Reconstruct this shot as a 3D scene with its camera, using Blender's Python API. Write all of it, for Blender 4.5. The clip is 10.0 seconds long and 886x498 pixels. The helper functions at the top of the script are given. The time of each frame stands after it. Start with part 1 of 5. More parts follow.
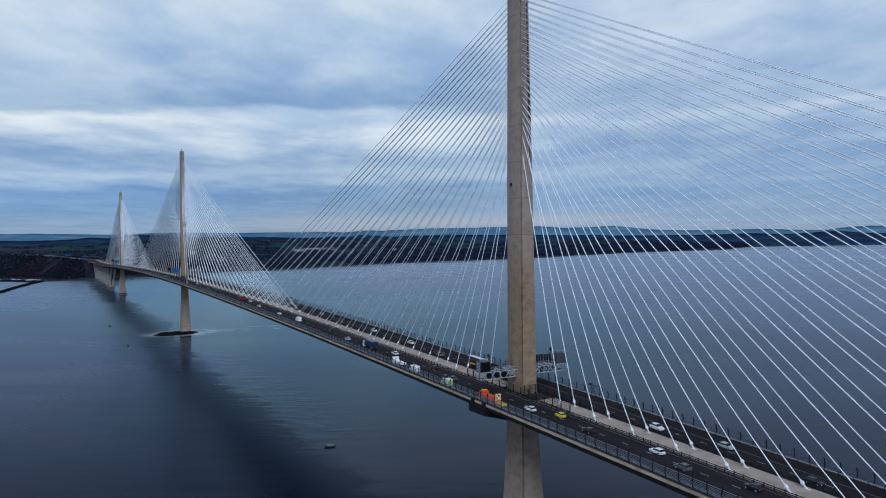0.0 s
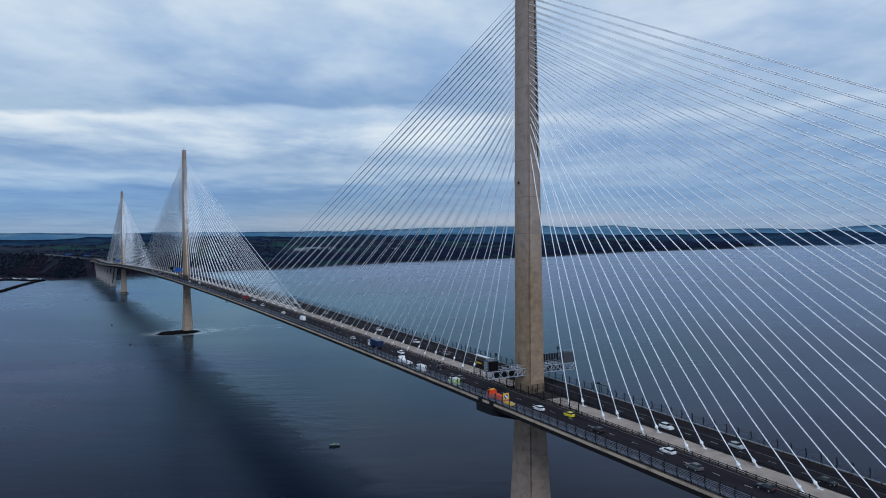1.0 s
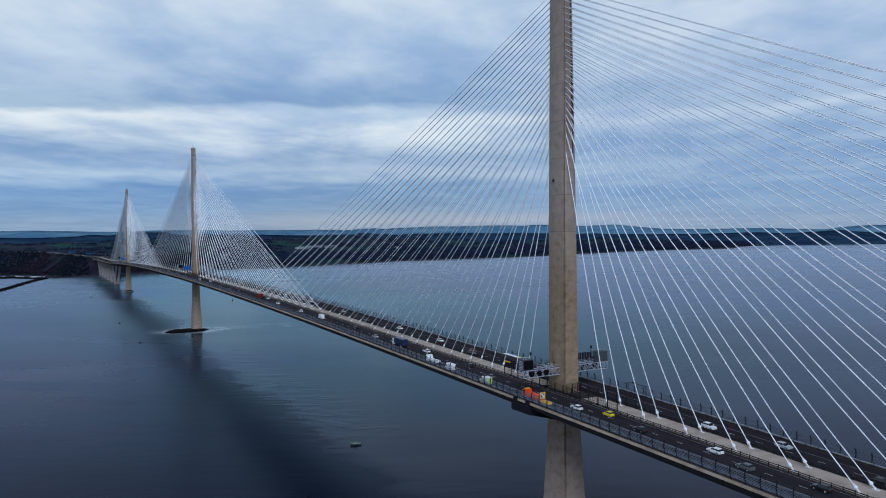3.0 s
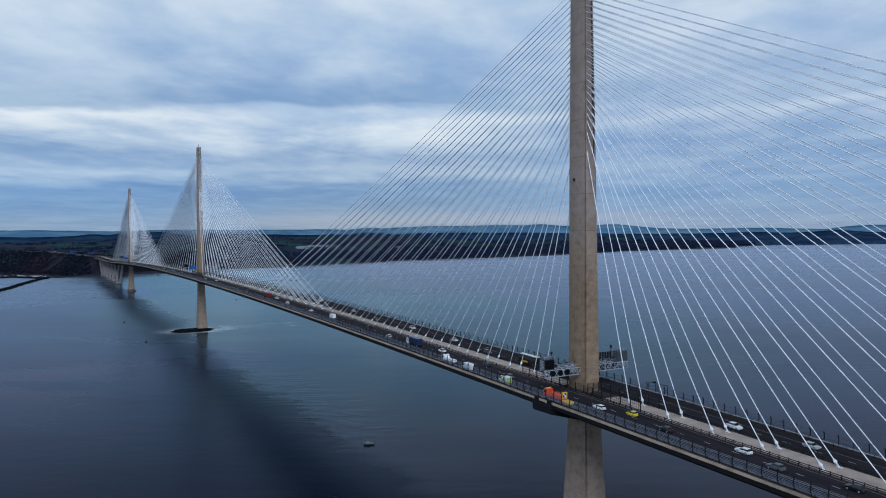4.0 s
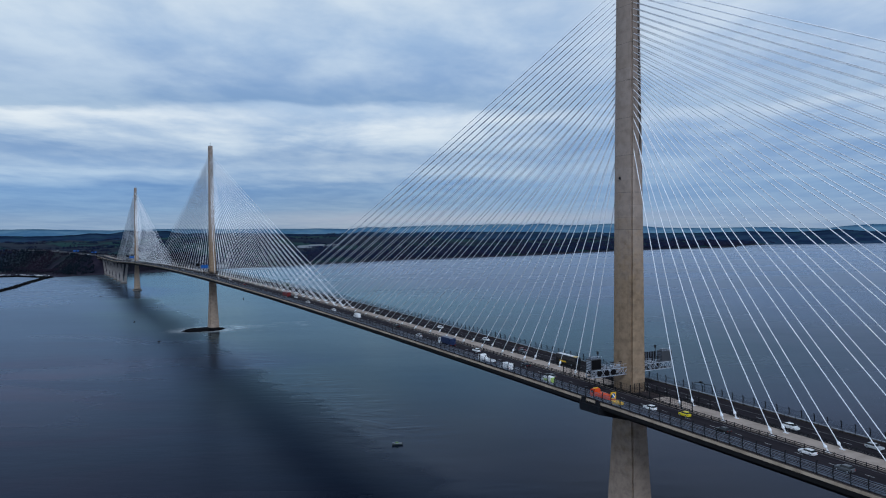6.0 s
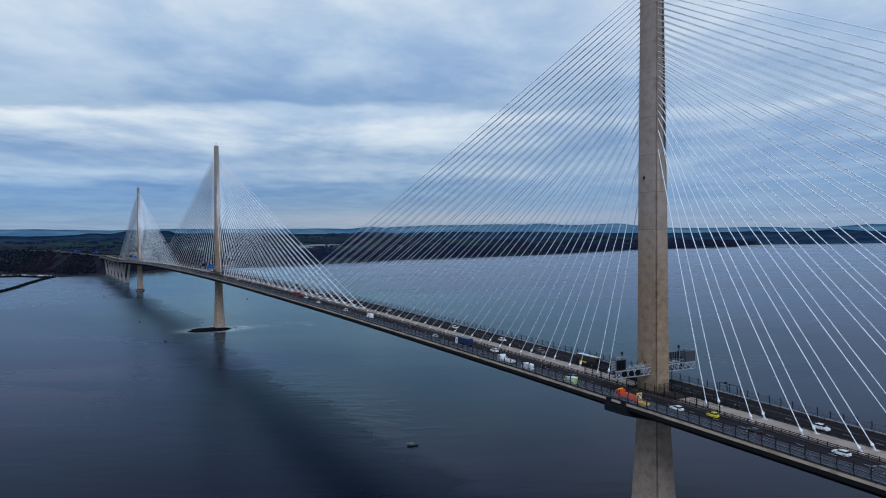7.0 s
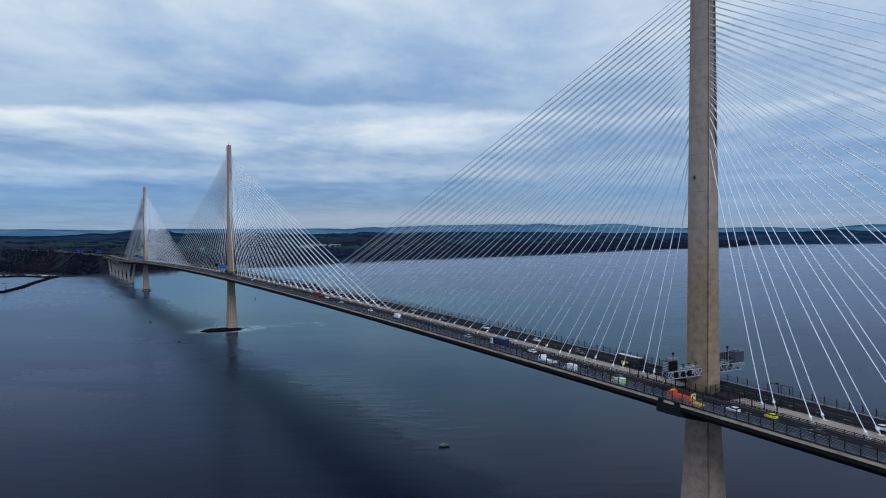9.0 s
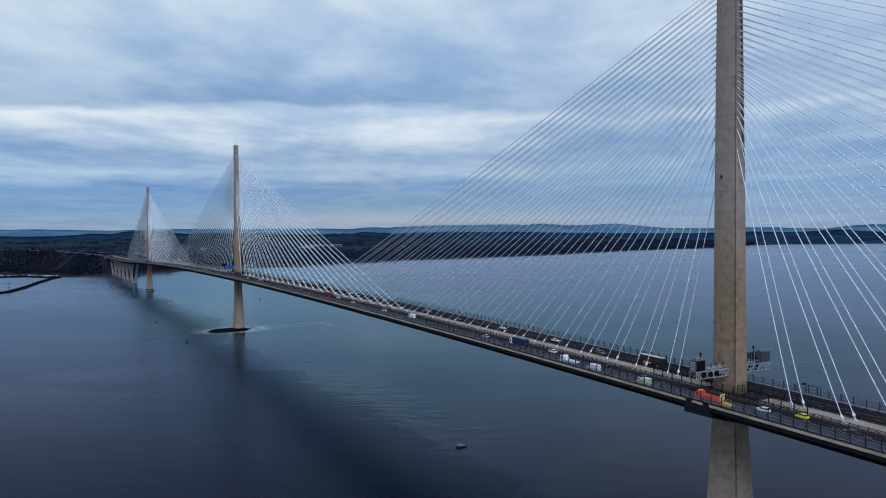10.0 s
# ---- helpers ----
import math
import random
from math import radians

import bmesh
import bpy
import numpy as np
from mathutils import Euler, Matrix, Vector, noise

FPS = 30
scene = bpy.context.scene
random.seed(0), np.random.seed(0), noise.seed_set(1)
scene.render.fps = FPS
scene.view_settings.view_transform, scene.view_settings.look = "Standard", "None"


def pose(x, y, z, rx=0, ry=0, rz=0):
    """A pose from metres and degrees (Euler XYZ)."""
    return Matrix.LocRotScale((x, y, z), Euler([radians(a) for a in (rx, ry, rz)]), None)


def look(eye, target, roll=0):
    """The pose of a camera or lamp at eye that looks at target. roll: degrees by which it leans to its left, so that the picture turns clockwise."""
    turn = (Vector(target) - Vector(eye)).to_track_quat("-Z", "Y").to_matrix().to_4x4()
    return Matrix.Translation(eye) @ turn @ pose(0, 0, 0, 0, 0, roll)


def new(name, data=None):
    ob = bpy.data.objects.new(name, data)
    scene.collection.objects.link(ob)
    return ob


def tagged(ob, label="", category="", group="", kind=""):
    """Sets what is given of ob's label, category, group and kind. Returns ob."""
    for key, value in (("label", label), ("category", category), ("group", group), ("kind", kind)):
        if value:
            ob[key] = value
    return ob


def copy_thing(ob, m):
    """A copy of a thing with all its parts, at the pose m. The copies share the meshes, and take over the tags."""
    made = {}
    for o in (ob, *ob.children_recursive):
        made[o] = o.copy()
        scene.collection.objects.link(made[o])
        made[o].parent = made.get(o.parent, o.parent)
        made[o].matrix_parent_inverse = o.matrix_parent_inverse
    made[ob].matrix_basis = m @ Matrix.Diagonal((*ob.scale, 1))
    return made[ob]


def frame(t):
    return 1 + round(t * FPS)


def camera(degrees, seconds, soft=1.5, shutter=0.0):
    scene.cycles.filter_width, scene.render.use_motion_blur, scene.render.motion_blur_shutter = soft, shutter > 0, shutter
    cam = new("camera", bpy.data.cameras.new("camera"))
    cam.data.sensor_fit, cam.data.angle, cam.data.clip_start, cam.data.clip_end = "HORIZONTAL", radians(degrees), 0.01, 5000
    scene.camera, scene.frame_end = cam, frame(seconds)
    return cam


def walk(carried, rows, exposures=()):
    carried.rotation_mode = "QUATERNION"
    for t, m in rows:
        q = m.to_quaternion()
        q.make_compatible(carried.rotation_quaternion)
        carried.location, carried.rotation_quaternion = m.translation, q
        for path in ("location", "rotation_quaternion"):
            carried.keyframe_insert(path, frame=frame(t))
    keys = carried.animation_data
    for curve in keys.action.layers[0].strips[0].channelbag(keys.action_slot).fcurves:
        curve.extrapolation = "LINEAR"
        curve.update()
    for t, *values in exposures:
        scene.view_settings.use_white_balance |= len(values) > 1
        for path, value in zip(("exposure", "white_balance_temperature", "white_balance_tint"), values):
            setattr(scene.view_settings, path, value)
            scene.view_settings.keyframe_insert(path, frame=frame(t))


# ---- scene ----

# ---- camera ----
cam = camera(59.24, 10.0, soft=1.08)
PATH = [
    # seconds, x, y, z, heading, pitch, roll
    (0, -144.087, -217.587, 105.935, -27.834, -1.274, -0.774),
    (0.5, -144.593, -216.771, 105.857, -27.830, -1.307, -0.736),
    (1, -145.748, -215.706, 105.776, -27.815, -1.323, -0.752),
    (1.5, -147.479, -214.249, 105.706, -27.811, -1.343, -0.758),
    (2, -149.530, -212.697, 105.657, -27.820, -1.364, -0.711),
    (2.5, -152.292, -210.782, 105.622, -27.856, -1.386, -0.645),
    (4, -160.863, -204.819, 105.517, -27.953, -1.435, -0.594),
    (4.5, -163.823, -202.706, 105.496, -27.986, -1.454, -0.579),
    (5, -166.877, -200.482, 105.487, -28.022, -1.478, -0.571),
    (5.5, -170.012, -198.170, 105.497, -28.049, -1.485, -0.569),
    (7, -179.595, -191.044, 105.558, -28.164, -1.494, -0.579),
    (7.5, -182.877, -188.622, 105.577, -28.195, -1.489, -0.582),
    (8, -186.218, -186.207, 105.586, -28.239, -1.489, -0.579),
    (8.5, -189.633, -183.801, 105.583, -28.289, -1.491, -0.567),
    (9, -193.137, -181.401, 105.570, -28.336, -1.490, -0.554),
    (9.5, -196.736, -178.993, 105.555, -28.376, -1.482, -0.554),
    (10, -200.402, -176.578, 105.533, -28.405, -1.478, -0.568),
]
walk(cam, [(t, pose(x, y, z, 90 + tilt, 0, turn) @ pose(0, 0, 0, 0, 0, roll)) for t, x, y, z, turn, tilt, roll in PATH], exposures=[(0.0, 0.0, 5250, 10), (10.0, 0.0, 5250, 10)])

# ---- node helpers ----


class Nodes:
    """Short hand for building a node tree."""

    def __init__(self, tree):
        self.tree = tree
        tree.nodes.clear()

    def add(self, kind, **inputs):
        node = self.tree.nodes.new(kind)
        for key, value in inputs.items():
            self.put(node, key, value)
        return node

    def put(self, node, key, value):
        socket = node.inputs[int(key[1:])] if key[0] == "i" and key[1:].isdigit() else node.inputs[key.replace("_", " ")]
        if isinstance(value, bpy.types.NodeSocket):
            self.tree.links.new(value, socket)
        else:
            socket.default_value = value

    def math(self, op, a, b=0.0, clamp=False):
        node = self.tree.nodes.new("ShaderNodeMath")
        node.operation, node.use_clamp = op, clamp
        self.put(node, "i0", a), self.put(node, "i1", b)
        return node.outputs[0]

    def span(self, value, a, b, c=0.0, d=1.0, smooth=True):
        node = self.tree.nodes.new("ShaderNodeMapRange")
        node.interpolation_type = "SMOOTHSTEP" if smooth else "LINEAR"
        for i, v in enumerate((value, a, b, c, d)):
            self.put(node, "i%d" % i, v)
        return node.outputs[0]

    def mix(self, fac, a, b, blend="MIX"):
        node = self.tree.nodes.new("ShaderNodeMix")
        node.data_type, node.blend_type = "RGBA", blend
        self.put(node, "i0", fac)
        for i, v in ((6, a), (7, b)):
            self.put(node, "i%d" % i, v if isinstance(v, bpy.types.NodeSocket) else (*v[:3], 1.0))
        return node.outputs[2]

    def noise(self, vector, scale, detail=4.0, rough=0.55, distortion=0.0):
        node = self.add("ShaderNodeTexNoise", Scale=scale, Detail=detail, Roughness=rough, Distortion=distortion)
        if vector is not None:
            self.put(node, "Vector", vector)
        return node.outputs[0]

    def stretch(self, vector, x, y, z, move=(0, 0, 0)):
        node = self.add("ShaderNodeMapping", Vector=vector)
        node.inputs["Scale"].default_value = (x, y, z)
        node.inputs["Location"].default_value = move
        return node.outputs[0]


def material(name, fill):
    mat = bpy.data.materials.new(name)
    mat.use_nodes = True
    n = Nodes(mat.node_tree)
    bsdf = n.add("ShaderNodeBsdfPrincipled")
    out = n.add("ShaderNodeOutputMaterial", Surface=bsdf.outputs[0])
    fill(n, bsdf)
    return mat


# ---- world, sun ----
world = bpy.data.worlds.new("overcast_sky")
scene.world = world
world.use_nodes = True
w = Nodes(world.node_tree)
gen = w.add("ShaderNodeTexCoord").outputs["Generated"]
sep = w.add("ShaderNodeSeparateXYZ", Vector=gen)
up = sep.outputs[2]
# azimuth across and along the estuary, and the plane of the cloud deck seen in perspective
azim = w.math("ADD", w.math("MULTIPLY", sep.outputs[0], 0.883), w.math("MULTIPLY", sep.outputs[1], -0.469))
ahead = w.math("ADD", w.math("MULTIPLY", sep.outputs[0], 0.469), w.math("MULTIPLY", sep.outputs[1], 0.883))
flat = w.math("ADD", w.math("MAXIMUM", up, 0.0), 0.05)
deck_at = w.add("ShaderNodeCombineXYZ", X=w.math("DIVIDE", azim, flat), Y=w.math("DIVIDE", ahead, flat), Z=0.0).outputs[0]
broad = w.noise(w.stretch(deck_at, 0.34, 0.30, 1, (3.1, 0.4, 0)), 1.0, 3.0, 0.5, 0.2)
lump = w.noise(w.stretch(deck_at, 0.95, 0.66, 1, (7.3, 2.6, 0)), 1.0, 6.0, 0.56, 0.25)
flake = w.noise(w.stretch(deck_at, 3.4, 1.9, 1, (1.7, 8.2, 0)), 1.0, 4.0, 0.55, 0.2)
wisp = w.noise(w.stretch(gen, 2.0, 2.0, 7.0, (1.0, 5.0, 0.0)), 3.2, 4.0, 0.5, 0.2)
# layers of stratocumulus, each with a ragged edge
ragged = w.math("ADD", w.math("MULTIPLY", w.math("SUBTRACT", wisp, 0.5), 0.03), w.math("MULTIPLY", w.math("SUBTRACT", lump, 0.5), 0.055))
layer = w.math("ADD", up, w.math("MULTIPLY", ragged, w.span(up, 0.02, 0.14, 0.2, 1.0)))
ramp = w.add("ShaderNodeValToRGB", Fac=layer)
tones = (
    (0.000, (0.28, 0.355, 0.47)), (0.012, (0.27, 0.355, 0.48)), (0.028, (0.22, 0.33, 0.50)), (0.050, (0.185, 0.305, 0.515)),
    (0.072, (0.36, 0.47, 0.63)), (0.092, (0.29, 0.40, 0.58)), (0.112, (0.42, 0.53, 0.68)), (0.143, (0.575, 0.67, 0.775)),
    (0.153, (0.29, 0.41, 0.59)), (0.185, (0.33, 0.45, 0.64)), (0.225, (0.44, 0.56, 0.72)), (0.30, (0.50, 0.61, 0.74)), (0.34, (0.33, 0.41, 0.53)), (0.42, (0.16, 0.20, 0.27)), (0.62, (0.11, 0.145, 0.20)), (0.95, (0.10, 0.13, 0.18)),
)
ramp.color_ramp.elements[0].color = (*tones[0][1], 1)
ramp.color_ramp.elements[1].position, ramp.color_ramp.elements[1].color = tones[-1][0], (*tones[-1][1], 1)
for spot, tone in tones[1:-1]:
    ramp.color_ramp.elements.new(spot).color = (*tone, 1)
puff = w.math("ADD", w.math("ADD", w.math("MULTIPLY", lump, 0.50), w.math("MULTIPLY", broad, 0.28)), w.math("MULTIPLY", flake, 0.22))
puff = w.span(puff, 0.36, 0.64)
tint = w.mix(puff, (0.66, 0.76, 0.90), (1.35, 1.25, 1.12))
# the layers fade into one even sheet in places
sheet = w.mix(w.span(up, 0.06, 0.30), (0.20, 0.32, 0.54), (0.49, 0.59, 0.73))
sheet = w.mix(w.span(up, 0.29, 0.45), sheet, (0.12, 0.155, 0.21))
even = w.math("MULTIPLY", w.span(w.math("ADD", azim, w.math("MULTIPLY", w.math("SUBTRACT", broad, 0.5), 0.5)), -0.05, 0.30), 0.6)
even = w.math("MULTIPLY", even, w.span(up, -0.02, 0.02))
colour = w.mix(even, ramp.outputs[0], sheet)
colour = w.mix(w.span(up, 0.008, 0.10, 0.45, 0.9), colour, tint, "MULTIPLY")
# a paler, warmer strip of clear air low over the hills
strip = w.math("MULTIPLY", w.span(up, 0.003, 0.012), w.span(w.math("ADD", up, w.math("MULTIPLY", w.math("SUBTRACT", lump, 0.5), 0.02)), 0.012, 0.026, 1.0, 0.0))
strip = w.math("MULTIPLY", strip, w.span(w.math("ABSOLUTE", w.math("ADD", azim, -0.03)), 0.05, 0.35, 1.0, 0.08))
cold = w.math("MULTIPLY", w.span(azim, -0.42, -0.10, 1.0, 0.0), w.span(up, 0.02, 0.13, 1.0, 0.0))
colour = w.mix(cold, colour, (0.86, 0.97, 1.08), "MULTIPLY")
colour = w.mix(w.math("MULTIPLY", strip, 0.75), colour, (0.37, 0.42, 0.53))
sky = w.add("ShaderNodeTexSky")
sky.sky_type, sky.sun_disc, sky.sun_elevation, sky.sun_rotation = "NISHITA", False, radians(42), radians(250)
soft_sky = w.mix(0.008, w.mix(1.0, colour, (1.176, 1.0, 0.786), "MULTIPLY"), sky.outputs[0])
back = w.add("ShaderNodeBackground", Color=soft_sky, Strength=1.0)
w.add("ShaderNodeOutputWorld", Surface=back.outputs[0])

sun = new("sun", bpy.data.lights.new("sun", "SUN"))
sun.data.energy, sun.data.angle, sun.data.color = 1.9, radians(25), (1.0, 0.97, 0.93)
sun.matrix_world = look((-170, -330, 330), (0, 0, 60))

# ---- materials ----


def concrete_fill(tone, dark, scale=1.0, grey=None):
    def fill(n, b):
        co = n.add("ShaderNodeTexCoord").outputs["Object"]
        info = n.add("ShaderNodeObjectInfo").outputs["Random"]
        stain = n.noise(n.stretch(co, 0.36, 0.36, 0.46), scale, 6.0, 0.62)
        blotch = n.noise(co, 0.35 * scale, 4.0)
        grain = n.noise(co, 6.0, 3.0)
        c = n.mix(n.span(stain, 0.36, 0.78), tone, dark)
        if grey:
            # the pours over the road carry a golden bloom, the others are greyer
            rise = n.math("ADD", n.add("ShaderNodeSeparateXYZ", Vector=co).outputs[2], n.math("MULTIPLY", n.math("SUBTRACT", blotch, 0.5), 60.0))
            bloom = n.math("MULTIPLY", n.span(rise, 25.0, 62.0, 0.45, 1.0), n.span(rise, 78.0, 125.0, 1.0, 0.0))
            c = n.mix(n.math("SUBTRACT", 1.0, bloom), c, n.mix(n.span(stain, 0.36, 0.78), grey, [v * 0.74 for v in grey]))
            drip = n.noise(n.stretch(co, 1.6, 1.6, 0.05), 1.0, 3.0)
            c = n.mix(n.math("MULTIPLY", n.span(drip, 0.58, 0.76), 0.3), c, [v * 0.6 for v in dark])
        c = n.mix(n.math("MULTIPLY", n.span(blotch, 0.45, 0.7), 0.2), c, [v * 0.72 for v in dark])
        c = n.mix(n.span(info, 0, 1, 0.0, 0.22, False), c, [v * 0.7 for v in tone])
        n.put(b, "Base_Color", c)
        n.put(b, "Roughness", 0.9)
        n.put(b, "Specular_IOR_Level", 0.2)
        bump = n.add("ShaderNodeBump", Strength=0.25, Distance=0.05, Height=grain)
        n.put(b, "Normal", bump.outputs[0])
    return fill


def plain_fill(colour, rough=0.6, metal=0.0, vary=0.25, scale=2.0):
    def fill(n, b):
        co = n.add("ShaderNodeTexCoord").outputs["Object"]
        dirt = n.noise(co, scale, 5.0, 0.6)
        n.put(b, "Base_Color", n.mix(n.math("MULTIPLY", n.span(dirt, 0.4, 0.7), vary), colour, [v * 0.45 for v in colour]))
        n.put(b, "Roughness", n.span(dirt, 0.3, 0.7, rough * 0.85, min(1, rough * 1.15), False))
        n.put(b, "Metallic", metal)
        if rough > 0.3 and max(colour) < 0.06:
            n.put(b, "Specular_IOR_Level", 0.15)
    return fill


def asphalt_fill(n, b):
    co = n.add("ShaderNodeTexCoord").outputs["Object"]
    tracks = n.noise(n.stretch(co, 1.1, 0.012, 1), 1.0, 3.0)
    patch = n.noise(n.stretch(co, 0.2, 0.03, 1), 1.0, 4.0)
    c = n.mix(n.span(tracks, 0.35, 0.65), (0.021, 0.0185, 0.0235), (0.034, 0.030, 0.036))
    c = n.mix(n.math("MULTIPLY", n.span(patch, 0.5, 0.7), 0.5), c, (0.014, 0.013, 0.016))
    # pale grit and rust washed against the kerbs
    off = n.math("ABSOLUTE", n.add("ShaderNodeSeparateXYZ", Vector=co).outputs[0])
    kerb = n.math("MAXIMUM", n.span(off, 4.1, 5.0, 1.0, 0.0), n.span(off, 14.6, 18.4))
    grit = n.noise(n.stretch(co, 0.9, 0.05, 1), 1.0, 5.0, 0.6)
    c = n.mix(n.math("MULTIPLY", kerb, n.span(grit, 0.40, 0.66)), c, (0.060, 0.047, 0.043))
    n.put(b, "Base_Color", c)
    n.put(b, "Roughness", 0.9)
    n.put(b, "Specular_IOR_Level", 0.06)
    n.put(b, "Normal", n.add("ShaderNodeBump", Strength=0.2, Distance=0.02, Height=n.noise(co, 8.0, 2.0)).outputs[0])


def water_fill(n, b):
    co = n.add("ShaderNodeTexCoord").outputs["Object"]
    turn = n.add("ShaderNodeMapping", Vector=co)
    turn.inputs["Rotation"].default_value = (0, 0, radians(28))
    at = turn.outputs[0]
    swirl = n.noise(n.stretch(at, 0.0035, 0.009, 1), 1.0, 5.0, 0.6, 1.2)
    calm = n.noise(n.stretch(at, 0.0016, 0.0030, 1, (2.3, 1.1, 0)), 1.0, 3.0, 0.5, 0.8)
    gloss = n.math("ADD", n.span(calm, 0.4, 0.62, 0.20, 0.27), n.span(swirl, 0.45, 0.6, 0.0, 0.04))
    n.put(b, "Roughness", 0.6)
    n.put(b, "Specular_IOR_Level", 0.0)
    # broken water round the rock and its eddies down the current
    xyz = n.add("ShaderNodeSeparateXYZ", Vector=co)
    dx, dy = n.math("SUBTRACT", xyz.outputs[0], 2.0), n.math("SUBTRACT", xyz.outputs[1], 660.0)
    reach = n.math("SQRT", n.math("ADD", n.math("MULTIPLY", n.math("MULTIPLY", dx, dx), 0.45), n.math("MULTIPLY", n.math("MULTIPLY", dy, dy), 1.0)))
    thread = n.noise(n.stretch(at, 0.05, 0.14, 1), 1.0, 5.0, 0.62, 2.2)
    foam = n.math("MULTIPLY", n.span(reach, 9.0, 40.0, 1.0, 0.0), n.span(thread, 0.44, 0.53))
    # a bright collar just off the rock, and wisps drifting down the current
    collar = n.math("MULTIPLY", n.math("MULTIPLY", n.span(reach, 15.0, 19.0), n.span(reach, 20.0, 27.0, 1.0, 0.0)), n.span(thread, 0.38, 0.50))
    drift = n.math("MULTIPLY", n.math("MULTIPLY", n.span(dx, 0.0, 20.0), n.span(dx, 60.0, 190.0, 1.0, 0.0)), n.span(n.math("ABSOLUTE", dy), 10.0, 75.0, 1.0, 0.0))
    drift = n.math("MULTIPLY", drift, n.span(n.noise(n.stretch(at, 0.016, 0.085, 1, (3.0, 1.0, 0)), 1.0, 5.0, 0.6, 1.6), 0.53, 0.66))
    foam = n.math("ADD", n.math("MAXIMUM", foam, collar), n.math("MULTIPLY", drift, 0.35), True)
    axis = n.math("ADD", xyz.outputs[0], n.math("ADD", 22.0, n.math("MULTIPLY", n.math("SUBTRACT", xyz.outputs[1], 350.0), 0.04)))
    eddy = n.math("MULTIPLY", n.span(n.math("ABSOLUTE", n.math("SUBTRACT", axis, 8.0)), 6.0, 48.0, 1.0, 0.0), n.math("MULTIPLY", n.span(xyz.outputs[1], 120.0, 190.0), n.span(xyz.outputs[1], 420.0, 640.0, 1.0, 0.0)))
    curl = n.noise(n.stretch(at, 0.015, 0.040, 1), 1.0, 4.0, 0.55, 2.6)
    streak = n.math("MULTIPLY", eddy, n.span(curl, 0.40, 0.70))
    white = n.math("ADD", n.math("MULTIPLY", foam, 0.95), n.math("MULTIPLY", streak, 0.022), True)
    deep = n.mix(n.span(swirl, 0.4, 0.66), (0.0016, 0.0040, 0.013), (0.0018, 0.0060, 0.018))
    n.put(b, "Base_Color", n.mix(white, deep, (0.75, 0.78, 0.80)))
    chop = n.noise(n.stretch(at, 0.22, 0.26, 1), 1.0, 4.0, 0.6)
    swell = n.noise(n.stretch(at, 0.03, 0.07, 1), 1.0, 3.0)
    high = n.math("ADD", n.math("MULTIPLY", chop, 0.3), n.math("MULTIPLY", swell, 1.3))
    high = n.math("ADD", high, n.math("MULTIPLY", streak, 1.5))
    lull = n.span(n.math("ADD", n.math("MULTIPLY", xyz.outputs[0], 0.47), n.math("MULTIPLY", xyz.outputs[1], 0.88)), 150.0, 800.0, 0.15, 0.012)
    ripple_node = n.add("ShaderNodeBump", Distance=0.6, Height=high)
    ripple = ripple_node.outputs[0]
    n.put(b, "Normal", ripple)
    # rougher water up the current from the bridge, smooth beyond a torn line along it
    line = n.math("SUBTRACT", xyz.outputs[0], n.span(xyz.outputs[1], 380.0, 800.0, -20.0, 2.0))
    tear = n.math("ADD", line, n.math("MULTIPLY", n.math("SUBTRACT", n.noise(n.stretch(at, 0.010, 0.035, 1, (1.0, 3.0, 0)), 1.0, 5.0, 0.6, 1.2), 0.5), 60.0))
    smooth = n.math("MULTIPLY", n.span(tear, -9.0, 9.0), n.span(line, 60.0, 320.0, 1.0, 0.0))
    gloss = n.math("SUBTRACT", n.math("MULTIPLY", n.math("ADD", gloss, 0.03), n.span(smooth, 0.0, 1.0, 1.0, 0.5, False)), n.math("MULTIPLY", streak, 0.03))
    n.put(ripple_node, "Strength", lull)
    # gloss tint: teal along the bridge, greyer and more violet off to both sides
    away = n.math("ADD", n.math("ADD", xyz.outputs[0], 20.0), n.math("MULTIPLY", n.math("SUBTRACT", calm, 0.5), 420.0))
    teal = n.mix(n.span(away, 230.0, 650.0), (0.660, 0.845, 0.925), (0.73, 0.80, 0.94))
    tint_patch = n.noise(n.stretch(at, 0.006, 0.013, 1, (4.0, 7.0, 0)), 1.0, 5.0, 0.6, 0.9)
    teal = n.mix(n.span(xyz.outputs[1], 40.0, 330.0, 0.9, 0.0), teal, (0.745, 0.775, 0.95))
    teal = n.mix(n.span(away, -60.0, 60.0, 1.0, 0.0), teal, (0.625, 0.765, 0.955))
    west = n.math("MULTIPLY", n.span(away, -200.0, 20.0, 1.0, 0.0), n.span(xyz.outputs[1], 300.0, 800.0, 1.0, 0.12))
    teal = n.mix(west, teal, (0.675, 0.75, 0.965))
    teal = n.mix(n.math("MULTIPLY", west, n.span(tint_patch, 0.44, 0.60)), teal, (0.78, 0.75, 0.96))
    teal = n.mix(n.math("MULTIPLY", n.span(tint_patch, 0.40, 0.66), 0.16), teal, (0.45, 0.58, 0.68))
    shine = n.add("ShaderNodeBsdfGlossy", Color=teal, Roughness=gloss, Normal=ripple)
    both = n.add("ShaderNodeMixShader", Fac=n.add("ShaderNodeFresnel", IOR=1.15, Normal=ripple).outputs[0])
    n.put(both, "i1", b.outputs[0])
    n.put(both, "i2", shine.outputs[0])
    n.put(n.tree.nodes["Material Output"], "Surface", both.outputs[0])


